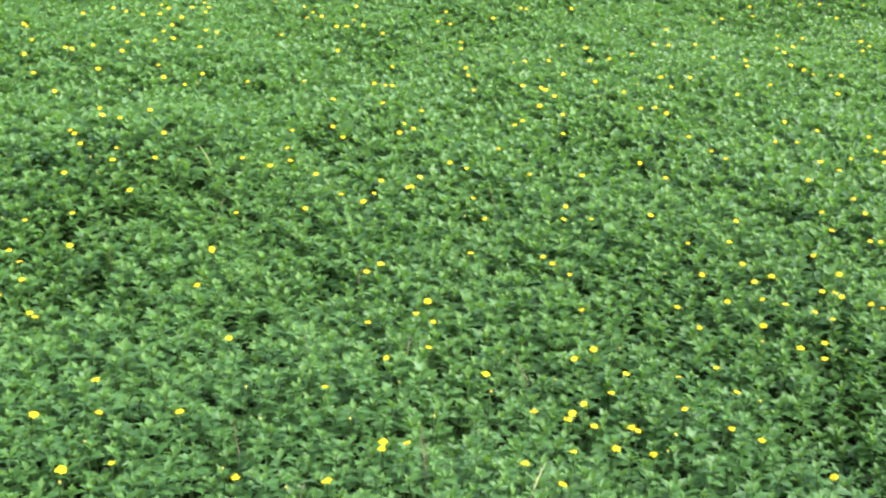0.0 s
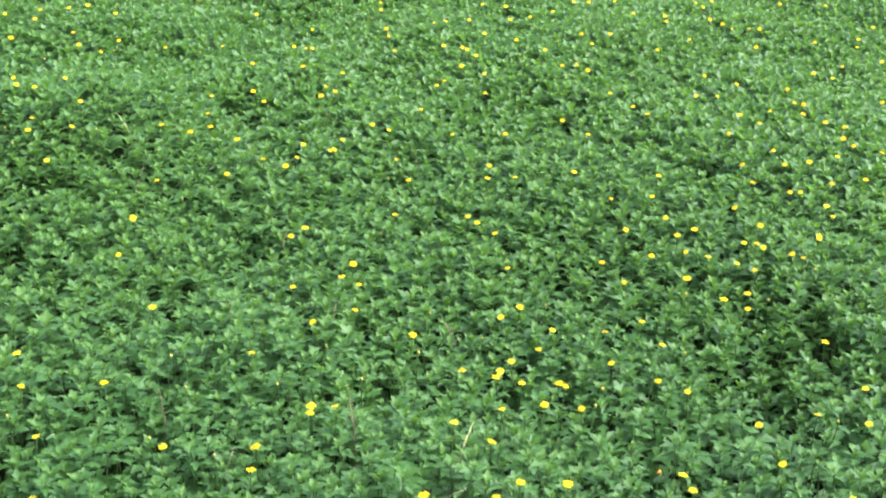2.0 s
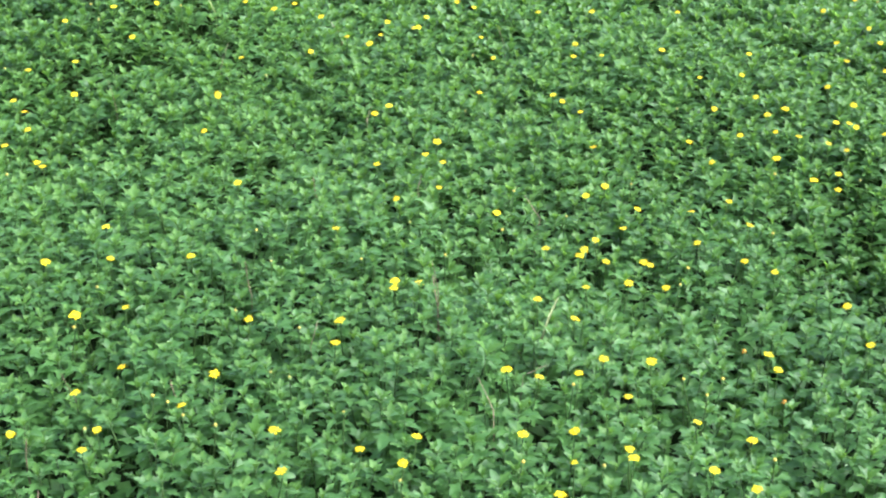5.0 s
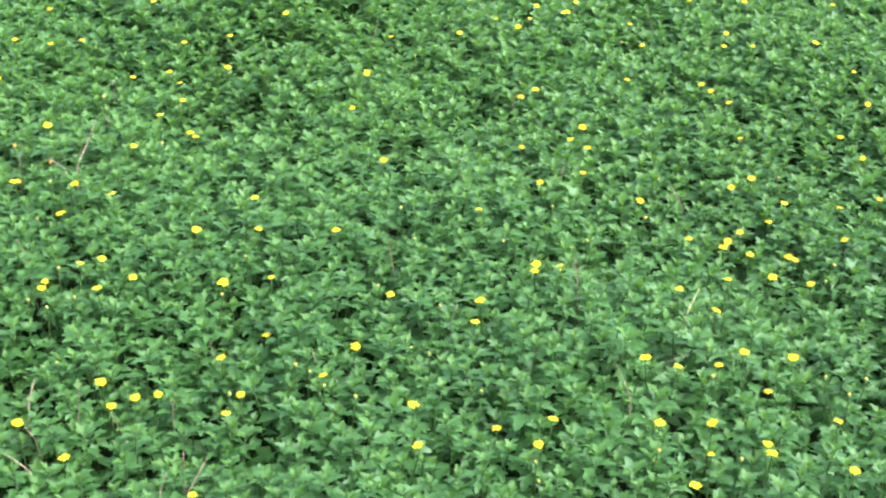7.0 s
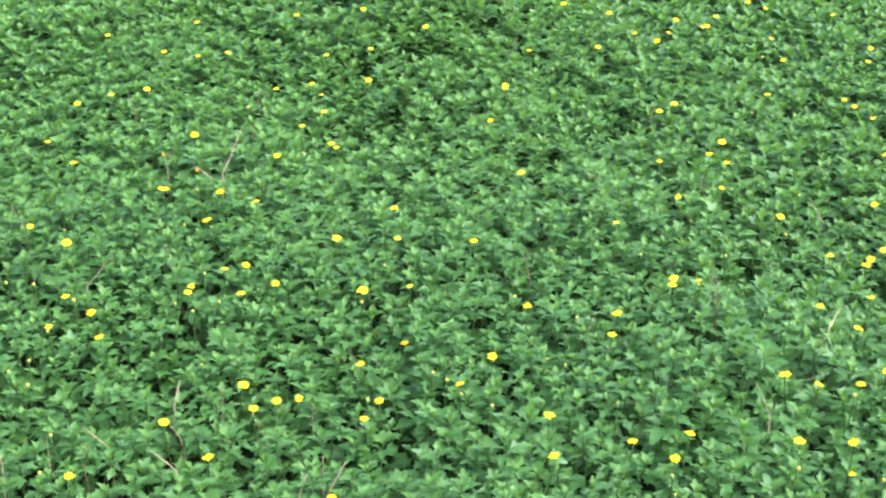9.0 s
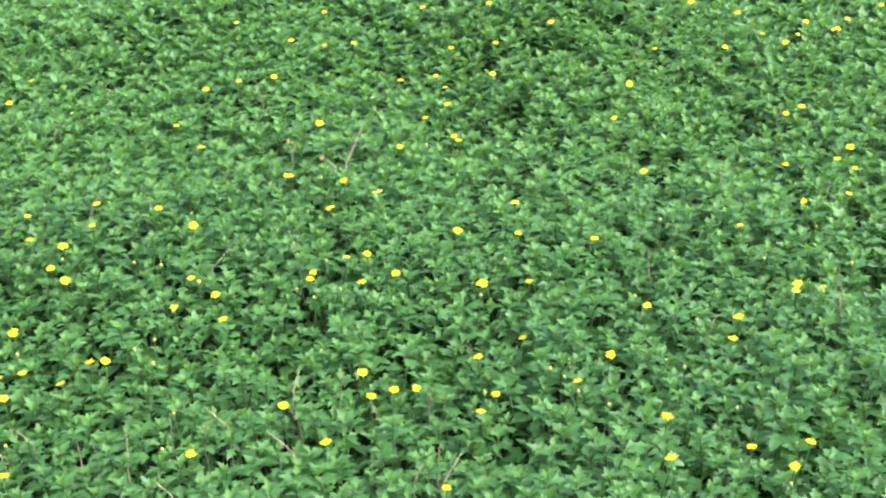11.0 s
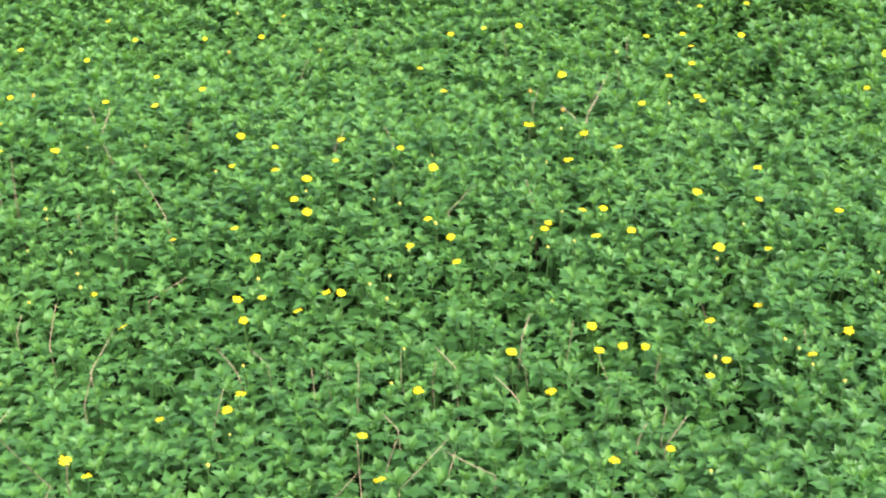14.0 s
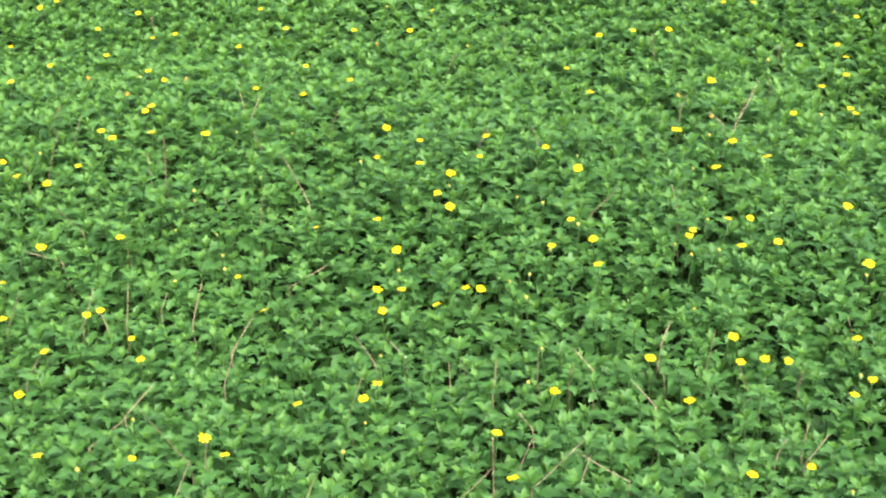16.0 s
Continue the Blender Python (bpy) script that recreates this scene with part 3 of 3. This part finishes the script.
def sow(rng, spacing, reach):
    n = int(2 * reach / spacing)
    gx, gy = np.meshgrid(np.arange(n) * spacing - reach, np.arange(n) * spacing - reach)
    gx = gx + (np.arange(n)[:, None] % 2) * spacing / 2
    return (gx + rng.uniform(-0.45, 0.45, gx.shape) * spacing).ravel(), (gy + rng.uniform(-0.45, 0.45, gy.shape) * spacing).ravel()


def foliage_mesh(name, x, y, top, rng, template, nodes, scale=1.0):
    own, drop, yaw, rise, roll, size = shoot_leaves(rng, len(x), nodes)
    lean_x, lean_y = rng.normal(0, 0.22, len(x)), rng.normal(0, 0.22, len(x))
    base = np.stack([x[own] - lean_x[own] * drop * scale, y[own] - lean_y[own] * drop * scale, top[own] - drop * scale], -1)
    v, faces = template
    m = frames_from(yaw, rise, roll, size * scale)
    m[:, :, 1] *= rng.uniform(0.82, 1.22, len(own))[:, None]
    verts = (np.einsum("nij,kj->nki", m, v) + base[:, None, :]).reshape(-1, 3)
    step = (np.arange(len(own)) * len(v))[:, None]
    sets = []
    for k in (3, 4):
        for f in (f for f in faces if len(f) == k):
            all_leaves, young = step + np.array(f)[None, :], 2 * len(x) * sum(lift > 53 for _, lift, _ in nodes)
            sets.append((all_leaves[:young], 2))
            sets.append((all_leaves[young:], 0))
    # slender stems down to the soil
    n0, w = len(verts), 0.0012 * scale
    ring = np.array([(w, 0), (-w / 2, w * 0.87), (-w / 2, -w * 0.87)])
    up = np.stack([x, y, top], -1)
    foot = np.stack([x - lean_x * top * 0.6, y - lean_y * top * 0.6, np.full(len(x), SOIL)], -1)
    tube = np.zeros((len(x), 6, 3))
    tube[:, :3], tube[:, 3:] = foot[:, None, :], up[:, None, :]
    tube[:, :3, :2] += ring * 1.6
    tube[:, 3:, :2] += ring
    s = (n0 + np.arange(len(x)) * 6)[:, None]
    for k in range(3):
        q = (k + 1) % 3
        sets.append((s + np.array([[k, q, 3 + q, 3 + k]]), 1))
    return mesh_of(name, np.concatenate([verts, tube.reshape(-1, 3)]), sets, [M_LEAF, M_STEM, M_YOUNG])


rng = np.random.default_rng(7)


def reach_of(x, y):
    """Distance from the camera, uneven so that one kind of shoot passes into the next without a line."""
    return np.hypot(x, y) + 0.15 * np.sin(5.1 * x + 1.0) + rng.normal(0, 0.28, len(x))


# uneven gaps, made shallower away from the camera to fit its view
def crowding(x, y):
    return np.sin(31 * x + 2.6 * np.sin(17 * y + 0.8)) * np.sin(27 * y + 2.4 * np.sin(15 * x) + 0.5)


def shoot_tops(x, y, uneven):
    gap = np.clip(1.6 * crowding(x, y) - 0.35 + 0.5 * sunk_gaps(x, y), 0, 1) * np.clip((3.9 - np.hypot(x, y)) / 1.6, 0.15, 1)
    return leaf_top(x, y) - (0.055 + 0.11 * sunk_gaps(x, y)) * gap + rng.normal(0, uneven, len(x))


beds = []
for spacing, start, end, uneven in ((0.0395, 0.0, 2.9, 0.015), (0.0378, 2.9, 4.2, 0.005), (0.0322, 4.2, 9.0, 0.003)):
    bx, by = sow(rng, spacing, 8.0)
    reach = reach_of(bx, by)
    keep = in_bed(bx, by) & (reach >= start) & (reach < end)
    bx, by = bx[keep], by[keep]
    beds.append((bx, by, shoot_tops(bx, by, uneven)))
sx, sy, stop_ = (np.concatenate(v) for v in zip(*beds))
zone = np.repeat([0, 1, 2], [len(b[0]) for b in beds])
# shoots round a flower, mostly on the camera's side, stay lower to keep it visible
for px, py in FLOWERS + BUDS:
    r = math.hypot(px, py)
    along, beside = (sx * px + sy * py) / r - r, (sx * py - sy * px) / r
    low = (along > -0.075) & (along < 0.02) & (np.abs(beside) < 0.022)
    stop_[low] = np.minimum(stop_[low], canopy(sx[low], sy[low]) - 0.008)
# The shoots of one small stretch in front are things of their own; the rest is one cover.
STRETCH = (-0.62, 1.62)
sd = np.hypot(sx - STRETCH[0], sy - STRETCH[1])
own_shoots = np.argsort(sd)[:200]
mask = np.ones(len(sx), bool)
mask[own_shoots] = False
near = mask & (zone == 0)
mid_bed = mask & (zone == 1)
far = mask & (zone == 2)
for part_mask, template, nodes, label in ((near, leaf_fine(), NEAR_SHOOT, "dense lobed green leaves of creeping daisy in front"),
                                          (mid_bed, leaf_fine(), MIDDLE_SHOOT, "dense green creeping daisy leaves on the bank"),
                                          (far, leaf_coarse(), UPPER_SHOOT, "close green creeping daisy leaves high up the bank")):
    ob = new("daisy_foliage", foliage_mesh("daisy_foliage", sx[part_mask], sy[part_mask], stop_[part_mask], rng, template, nodes))
    tagged(ob, label, "ground cover", kind="stuff")
# older leaves close the gaps lower down
ux, uy = sow(rng, 0.056, 8.0)
keep = in_bed(ux, uy)
ux, uy = ux[keep], uy[keep]
ob = new("daisy_foliage", foliage_mesh("daisy_foliage", ux, uy, leaf_top(ux, uy) - 0.045 - 0.043 * np.clip(3.6 - np.hypot(ux, uy), 0, 1) + rng.normal(0, 0.012, len(ux)), rng, leaf_small(), UNDERGROWTH))
tagged(ob, "older green daisy leaves low between the shoots", "ground cover", kind="stuff")
# the same plants go on all around, ever coarser with the distance
for spacing, size, start, end, nodes in ((0.105, 2.6, 0.35, 5.6, OUTER_SHOOT), (0.27, 4.6, 5.6, 11.5, OUTER_SHOOT[1:])):
    ox, oy = sow(rng, spacing, end)
    r_out = np.hypot(ox, oy) + rng.normal(0, 0.12, len(ox))
    keep = ~in_bed(ox, oy, -0.04) & (r_out < end) & (r_out > start)
    ox, oy = ox[keep], oy[keep]
    ob = new("daisy_foliage", foliage_mesh("daisy_foliage", ox, oy, leaf_top(ox, oy) - 0.01, rng, leaf_small(), nodes, size))
    tagged(ob, "green creeping daisy leaves spreading all around", "ground cover", kind="stuff")


# ---- parts ----
def part(name, bm, mat, parent, label="", m=None):
    """Links a bmesh, or a mesh that is shared, as one mesh object under a thing or a part."""
    me = bm
    if isinstance(bm, bmesh.types.BMesh):
        me = bpy.data.meshes.new(name)
        bm.to_mesh(me)
        bm.free()
        for poly in me.polygons:
            poly.use_smooth = True
        me.materials.append(mat)
    ob = new(name, me)
    ob.parent = parent
    if m is not None:
        ob.matrix_basis = m
    return tagged(ob, label)


def tube(bm, pts, radii, sides=5):
    """A tapering round stalk through the points."""
    last = None
    for k, (p, r) in enumerate(zip(pts, radii)):
        p = Vector(p)
        d = (Vector(pts[min(k + 1, len(pts) - 1)]) - Vector(pts[max(k - 1, 0)])).normalized()
        q = d.to_track_quat("Z", "Y")
        ring = [bm.verts.new(p + q @ Vector((r * math.cos(j * math.tau / sides), r * math.sin(j * math.tau / sides), 0))) for j in range(sides)]
        if last:
            for j in range(sides):
                bm.faces.new((last[j], last[(j + 1) % sides], ring[(j + 1) % sides], ring[j]))
        else:
            bm.faces.new(ring[::-1])
        last = ring
    bm.faces.new(last)


def mesh_from(verts, faces, name, mat):
    me = bpy.data.meshes.new(name)
    me.from_pydata([tuple(v) for v in verts], [], [tuple(f) for f in faces])
    for poly in me.polygons:
        poly.use_smooth = True
    me.materials.append(mat)
    return me


# ---- single shoots ----
def shoots():
    leaf_v, leaf_f = leaf_fine()
    leaf = mesh_from(leaf_v, leaf_f, "leaf", M_LEAF_OWN)
    young_leaf = mesh_from(leaf_v, leaf_f, "leaf", M_YOUNG_OWN)
    r2 = np.random.default_rng(11)
    for i in own_shoots:
        x, y, z = float(sx[i]), float(sy[i]), float(stop_[i])
        thing = new("daisy_shoot")
        thing.location = (x, y, SOIL)
        thing.empty_display_size = 0.02
        lean = Vector((r2.normal(0, 0.1), r2.normal(0, 0.1), 1)).normalized()
        tip = Vector((0, 0, z)) 
        foot = Vector((-lean.x * z, -lean.y * z, 0))
        bm = bmesh.new()
        tube(bm, [foot, foot.lerp(tip, 0.5) + Vector((0.004, 0, 0)), tip], [0.0022, 0.0018, 0.0012])
        part("stem", bm, M_STEM, thing)
        own, drop, yaw, rise, roll, size = shoot_leaves(r2, 1, NEAR_SHOOT)
        for k in range(len(own)):
            at = tip.lerp(foot, drop[k] / z)
            m = Matrix(frames_from(yaw[k:k + 1], rise[k:k + 1], roll[k:k + 1], size[k:k + 1])[0].tolist()).to_4x4()
            part("leaf", young_leaf if k < 4 else leaf, M_LEAF_OWN, thing, m=Matrix.Translation(at) @ m)
        tagged(thing, "leafy creeping daisy shoot with lobed green leaves", "plant", group="daisy shoots")


shoots()

# ---- flowers ----
def petal_mesh():
    """One ray petal along x: a wedge with a toothed tip, cupped along its length."""
    pts = [(0.0020, 0.0008), (0.0050, 0.0016), (0.0085, 0.0021), (0.0104, 0.0015), (0.0098, 0.0005)]
    v = [(0.0020, 0, 0.0002), (0.0055, 0, 0.0004), (0.0101, 0, -0.0002)]
    v += [(x, y, 0.0004 + 0.10 * y - 4.0 * x * x) for x, y in pts] + [(x, -y, 0.0004 + 0.10 * y - 4.0 * x * x) for x, y in pts]
    f = [(0, 1, 4, 3), (1, 6, 5, 4), (1, 2, 7, 6), (0, 8, 9, 1), (1, 9, 10, 11), (1, 11, 12, 2)]
    f = [q[::-1] if k < 3 else q[::-1] for k, q in enumerate(f)]
    return v, f


def dome(bm, radius, height, rings=3, sides=9, z=0.0):
    rows_ = []
    for k in range(rings):
        a = k / rings * math.pi / 2
        rows_.append([bm.verts.new((radius * math.cos(a) * math.cos(j * math.tau / sides), radius * math.cos(a) * math.sin(j * math.tau / sides), z + height * math.sin(a))) for j in range(sides)])
    top = bm.verts.new((0, 0, z + height))
    for a, b in zip(rows_, rows_[1:]):
        for j in range(sides):
            bm.faces.new((a[j], a[(j + 1) % sides], b[(j + 1) % sides], b[j]))
    for j in range(sides):
        bm.faces.new((rows_[-1][j], rows_[-1][(j + 1) % sides], top))
    bm.faces.new(rows_[0][::-1])


def bmesh_to(name, bm, mat):
    me = bpy.data.meshes.new(name)
    bm.to_mesh(me)
    bm.free()
    for poly in me.polygons:
        poly.use_smooth = True
    me.materials.append(mat)
    return me


PETAL_V, PETAL_F = petal_mesh()
PETAL = mesh_from(PETAL_V, PETAL_F, "petal", M_PETAL)
bm = bmesh.new()
dome(bm, 0.0033, 0.0020)
DISC = bmesh_to("disc", bm, M_DISC)
bm = bmesh.new()
tube(bm, [(0, 0, -0.0065), (0, 0, -0.0045), (0, 0, -0.001), (0, 0, 0.0003)], [0.0011, 0.0030, 0.0036, 0.0034], 7)
CALYX = bmesh_to("calyx", bm, M_CALYX)
bm = bmesh.new()
dome(bm, 0.0035, 0.0046, 4, 8)
BUD_HEAD = bmesh_to("bud_head", bm, M_BUD)


def corolla_mesh(count):
    v, f = [], []
    for k in range(count):
        m = Matrix.Rotation(k * math.tau / count, 3, "Z")
        n = len(v)
        v += [tuple(m @ Vector(p)) for p in PETAL_V]
        f += [tuple(n + i for i in q) for q in PETAL_F]
    return mesh_from(v, f, "petal_ring", M_PETAL)


COROLLAS = [corolla_mesh(k) for k in (8, 9, 10)]
r3 = random.Random(5)


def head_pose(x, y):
    """Where a flower head sits and how it faces: up, but raised and tipped towards the camera with distance to fit its
    view.
    """
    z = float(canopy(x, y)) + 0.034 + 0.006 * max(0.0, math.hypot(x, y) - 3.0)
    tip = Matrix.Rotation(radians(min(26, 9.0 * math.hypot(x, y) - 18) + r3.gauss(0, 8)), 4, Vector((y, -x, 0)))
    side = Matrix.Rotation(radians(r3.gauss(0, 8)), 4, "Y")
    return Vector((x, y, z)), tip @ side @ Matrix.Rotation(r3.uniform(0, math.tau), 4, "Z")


def stalk(thing, z, lean):
    bm = bmesh.new()
    dx, dy = r3.gauss(0, 0.012), r3.gauss(0, 0.012)
    neck = Vector((0, 0, z)) + lean.to_3x3() @ Vector((0, 0, -0.006))
    tube(bm, [(dx * 2, dy * 2, 0), (dx, dy, z * 0.55), neck + Vector((0, 0, -0.012)), neck], [0.0017, 0.0014, 0.0011, 0.0010], 4)
    part("stem", bm, M_STEM, thing)


def flower(x, y, separate):
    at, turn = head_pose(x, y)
    thing = new("daisy_flower")
    thing.location = (x, y, SOIL)
    thing.empty_display_size = 0.02
    size = r3.gauss(0.91, 0.09) * (1.0 if math.hypot(x, y) < 3.2 else 0.92)
    head = Matrix.Translation((0, 0, at.z)) @ turn @ Matrix.Scale(size, 4)
    stalk(thing, at.z, turn)
    top = part("flower_head", CALYX, None, thing, m=head)
    part("disc", DISC, None, top, "golden flower centre")
    count = r3.choice((8, 9, 9, 10))
    if separate:
        for k in range(count):
            a = k * math.tau / count + r3.gauss(0, 0.05)
            m = Matrix.Rotation(a, 4, "Z") @ Matrix.Rotation(radians(r3.gauss(0, 5)), 4, "Y") @ Matrix.Scale(r3.gauss(1, 0.05), 4)
            part("petal", PETAL, None, top, m=m)
    else:
        part("petal_ring", COROLLAS[count - 8], None, top)
    tagged(thing, "open bright yellow daisy flower above the leaves", "flower", group="yellow daisies")


def bud(x, y):
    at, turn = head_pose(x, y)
    thing = new("daisy_bud")
    thing.location = (x, y, SOIL)
    thing.empty_display_size = 0.02
    head = Matrix.Translation((0, 0, at.z)) @ turn @ Matrix.Scale(r3.uniform(0.72, 1.12), 4)
    stalk(thing, at.z, turn)
    part("calyx", CALYX, None, thing, m=head)
    part("bud_head", BUD_HEAD, None, thing, m=head)
    tagged(thing, "small half-open pale yellow daisy bud", "flower bud", group="daisy buds")


for k, (x, y) in enumerate(FLOWERS[:300]):
    flower(x, y, k < 170)
for x, y in BUDS:
    bud(x, y)


def spent_petals():
    """A ragged ring of shrivelled petals, folded down over the head."""
    v, f = [], []
    for k in range(7):
        m = Matrix.Rotation(k * math.tau / 7 + 0.3 * math.sin(5 * k), 3, "Z") @ Matrix.Rotation(radians(38 + 22 * math.sin(3 * k)), 3, "Y")
        n = len(v)
        v += [tuple(m @ (Vector(p) * (0.62 + 0.1 * math.sin(7 * k)))) for p in PETAL_V]
        f += [tuple(n + i for i in q) for q in PETAL_F]
    return mesh_from(v, f, "petal_ring", M_SPENT)


SPENT_RING = spent_petals()
SPENT_DISC = DISC.copy()
SPENT_DISC.materials[0] = M_SPENT


def spent(x, y):
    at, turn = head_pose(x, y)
    thing = new("withered_daisy")
    thing.location = (x, y, SOIL)
    thing.empty_display_size = 0.02
    head = Matrix.Translation((0, 0, at.z)) @ turn
    stalk(thing, at.z, turn)
    top = part("flower_head", CALYX, None, thing, m=head)
    part("disc", SPENT_DISC, None, top, "brown dried centre")
    part("petal_ring", SPENT_RING, None, top)
    tagged(thing, "withered orange-brown daisy head on its stem", "flower", group="withered daisies")


for x, y in WITHERED:
    spent(x, y)


def far_flowers(places):
    """The flowers high up on the bank, joined and scaled down to fit the camera's view."""
    v, f, slots = [], [], []
    disc_v = [tuple(p.co) for p in DISC.vertices]
    disc_f = [tuple(p.vertices) for p in DISC.polygons]
    for x, y in places:
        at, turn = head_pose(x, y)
        m = Matrix.Translation(at) @ turn @ Matrix.Scale(r3.gauss(0.82, 0.09), 4)
        for k in range(9):
            mk, n = m @ Matrix.Rotation(k * math.tau / 9, 4, "Z"), len(v)
            v += [tuple(mk @ Vector(p)) for p in PETAL_V]
            f += [tuple(n + i for i in q) for q in PETAL_F]
            slots += [0] * len(PETAL_F)
        n = len(v)
        v += [tuple(m @ Vector(p)) for p in disc_v]
        f += [tuple(n + i for i in q) for q in disc_f]
        slots += [1] * len(disc_f)
        n, c = len(v), m @ Vector((0, 0, -0.001))
        for j in range(3):
            dx, dy = 0.0012 * math.cos(j * 2.09), 0.0012 * math.sin(j * 2.09)
            v += [(x + dx, y + dy, SOIL), (c.x + dx, c.y + dy, c.z)]
        for j in range(3):
            q = (j + 1) % 3
            f.append((n + 2 * j, n + 2 * q, n + 2 * q + 1, n + 2 * j + 1))
            slots.append(2)
    me = mesh_from(v, f, "far_daisy_flowers", M_PETAL)
    me.materials.append(M_DISC)
    me.materials.append(M_STEM)
    me.polygons.foreach_set("material_index", slots)
    tagged(new("far_daisy_flowers", me), "scattered yellow daisy flowers high up on the bank", "flowers", kind="stuff")


far_flowers(FLOWERS[300:])


# ---- dry stalks ----
def dry_stalk(x, y, tx, ty, over):
    z0, z1 = float(canopy(x, y)) + 0.008, float(canopy(tx, ty)) + over + 0.003
    a, b = Vector((x, y, z0)), Vector((tx, ty, z1))
    side = Vector((r3.gauss(0, 1), r3.gauss(0, 1), r3.gauss(0, 0.5))) * 0.014 * (b - a).length
    foot = Vector((x + (x - tx) * 0.15 + r3.gauss(0, 0.01), y + (y - ty) * 0.15 + r3.gauss(0, 0.01), SOIL))
    pts = [foot, a, a.lerp(b, 0.35) + side, a.lerp(b, 0.7) + side * 0.6, b]
    w = r3.uniform(0.0006, 0.0011)
    bm = bmesh.new()
    tube(bm, [p - foot for p in pts], [w * 1.2, w * 1.1, w, w * 0.9, w * 0.6], 5)
    for q in (0.4, 0.75):  # swollen nodes
        p = a.lerp(b, q) + side * 0.8 - foot
        d = (b - a).normalized() * 0.002
        tube(bm, [p - d, p, p + d], [w * 0.8, w * 1.4, w * 0.8], 5)
    me = bmesh_to("dry_stalk", bm, M_DRY)
    ob = new("dry_stalk", me)
    ob.location = foot
    tagged(ob, "thin dry brown stalk poking out of the leaves", "dry stem", group="dry stalks")


for row in DRY_STEMS:
    dry_stalk(*row)


# ---- grass blades ----
def grass_blade(x, y, tx, ty, over):
    """A long flat blade, creased along its middle and tapering to the tip."""
    a, b = Vector((x, y, SOIL)), Vector((tx, ty, float(canopy(tx, ty)) + over))
    knee = Vector((x, y, float(canopy(x, y)) - 0.01))
    across = Vector((b.y - a.y, a.x - b.x, 0)).normalized()
    pts = [a, knee, knee.lerp(b, 0.4) + Vector((0, 0, 0.012)), knee.lerp(b, 0.75) + Vector((0, 0, 0.010)), b]
    bm = bmesh.new()
    last = None
    for p, w in zip(pts, (0.0018, 0.0026, 0.0026, 0.0018, 0.0003)):
        p = p - a
        row = [bm.verts.new(p - across * w + Vector((0, 0, 0.0008))), bm.verts.new(p), bm.verts.new(p + across * w + Vector((0, 0, 0.0008)))]
        if last:
            for k in (0, 1):
                bm.faces.new((last[k], last[k + 1], row[k + 1], row[k]))
        last = row
    bmesh.ops.solidify(bm, geom=bm.faces[:], thickness=0.0004)
    ob = new("grass_blade", bmesh_to("grass_blade", bm, M_GRASS))
    ob.location = a
    tagged(ob, "pale green grass blade growing through the daisies", "grass", group="grass blades")


for row in GRASS:
    grass_blade(*row)
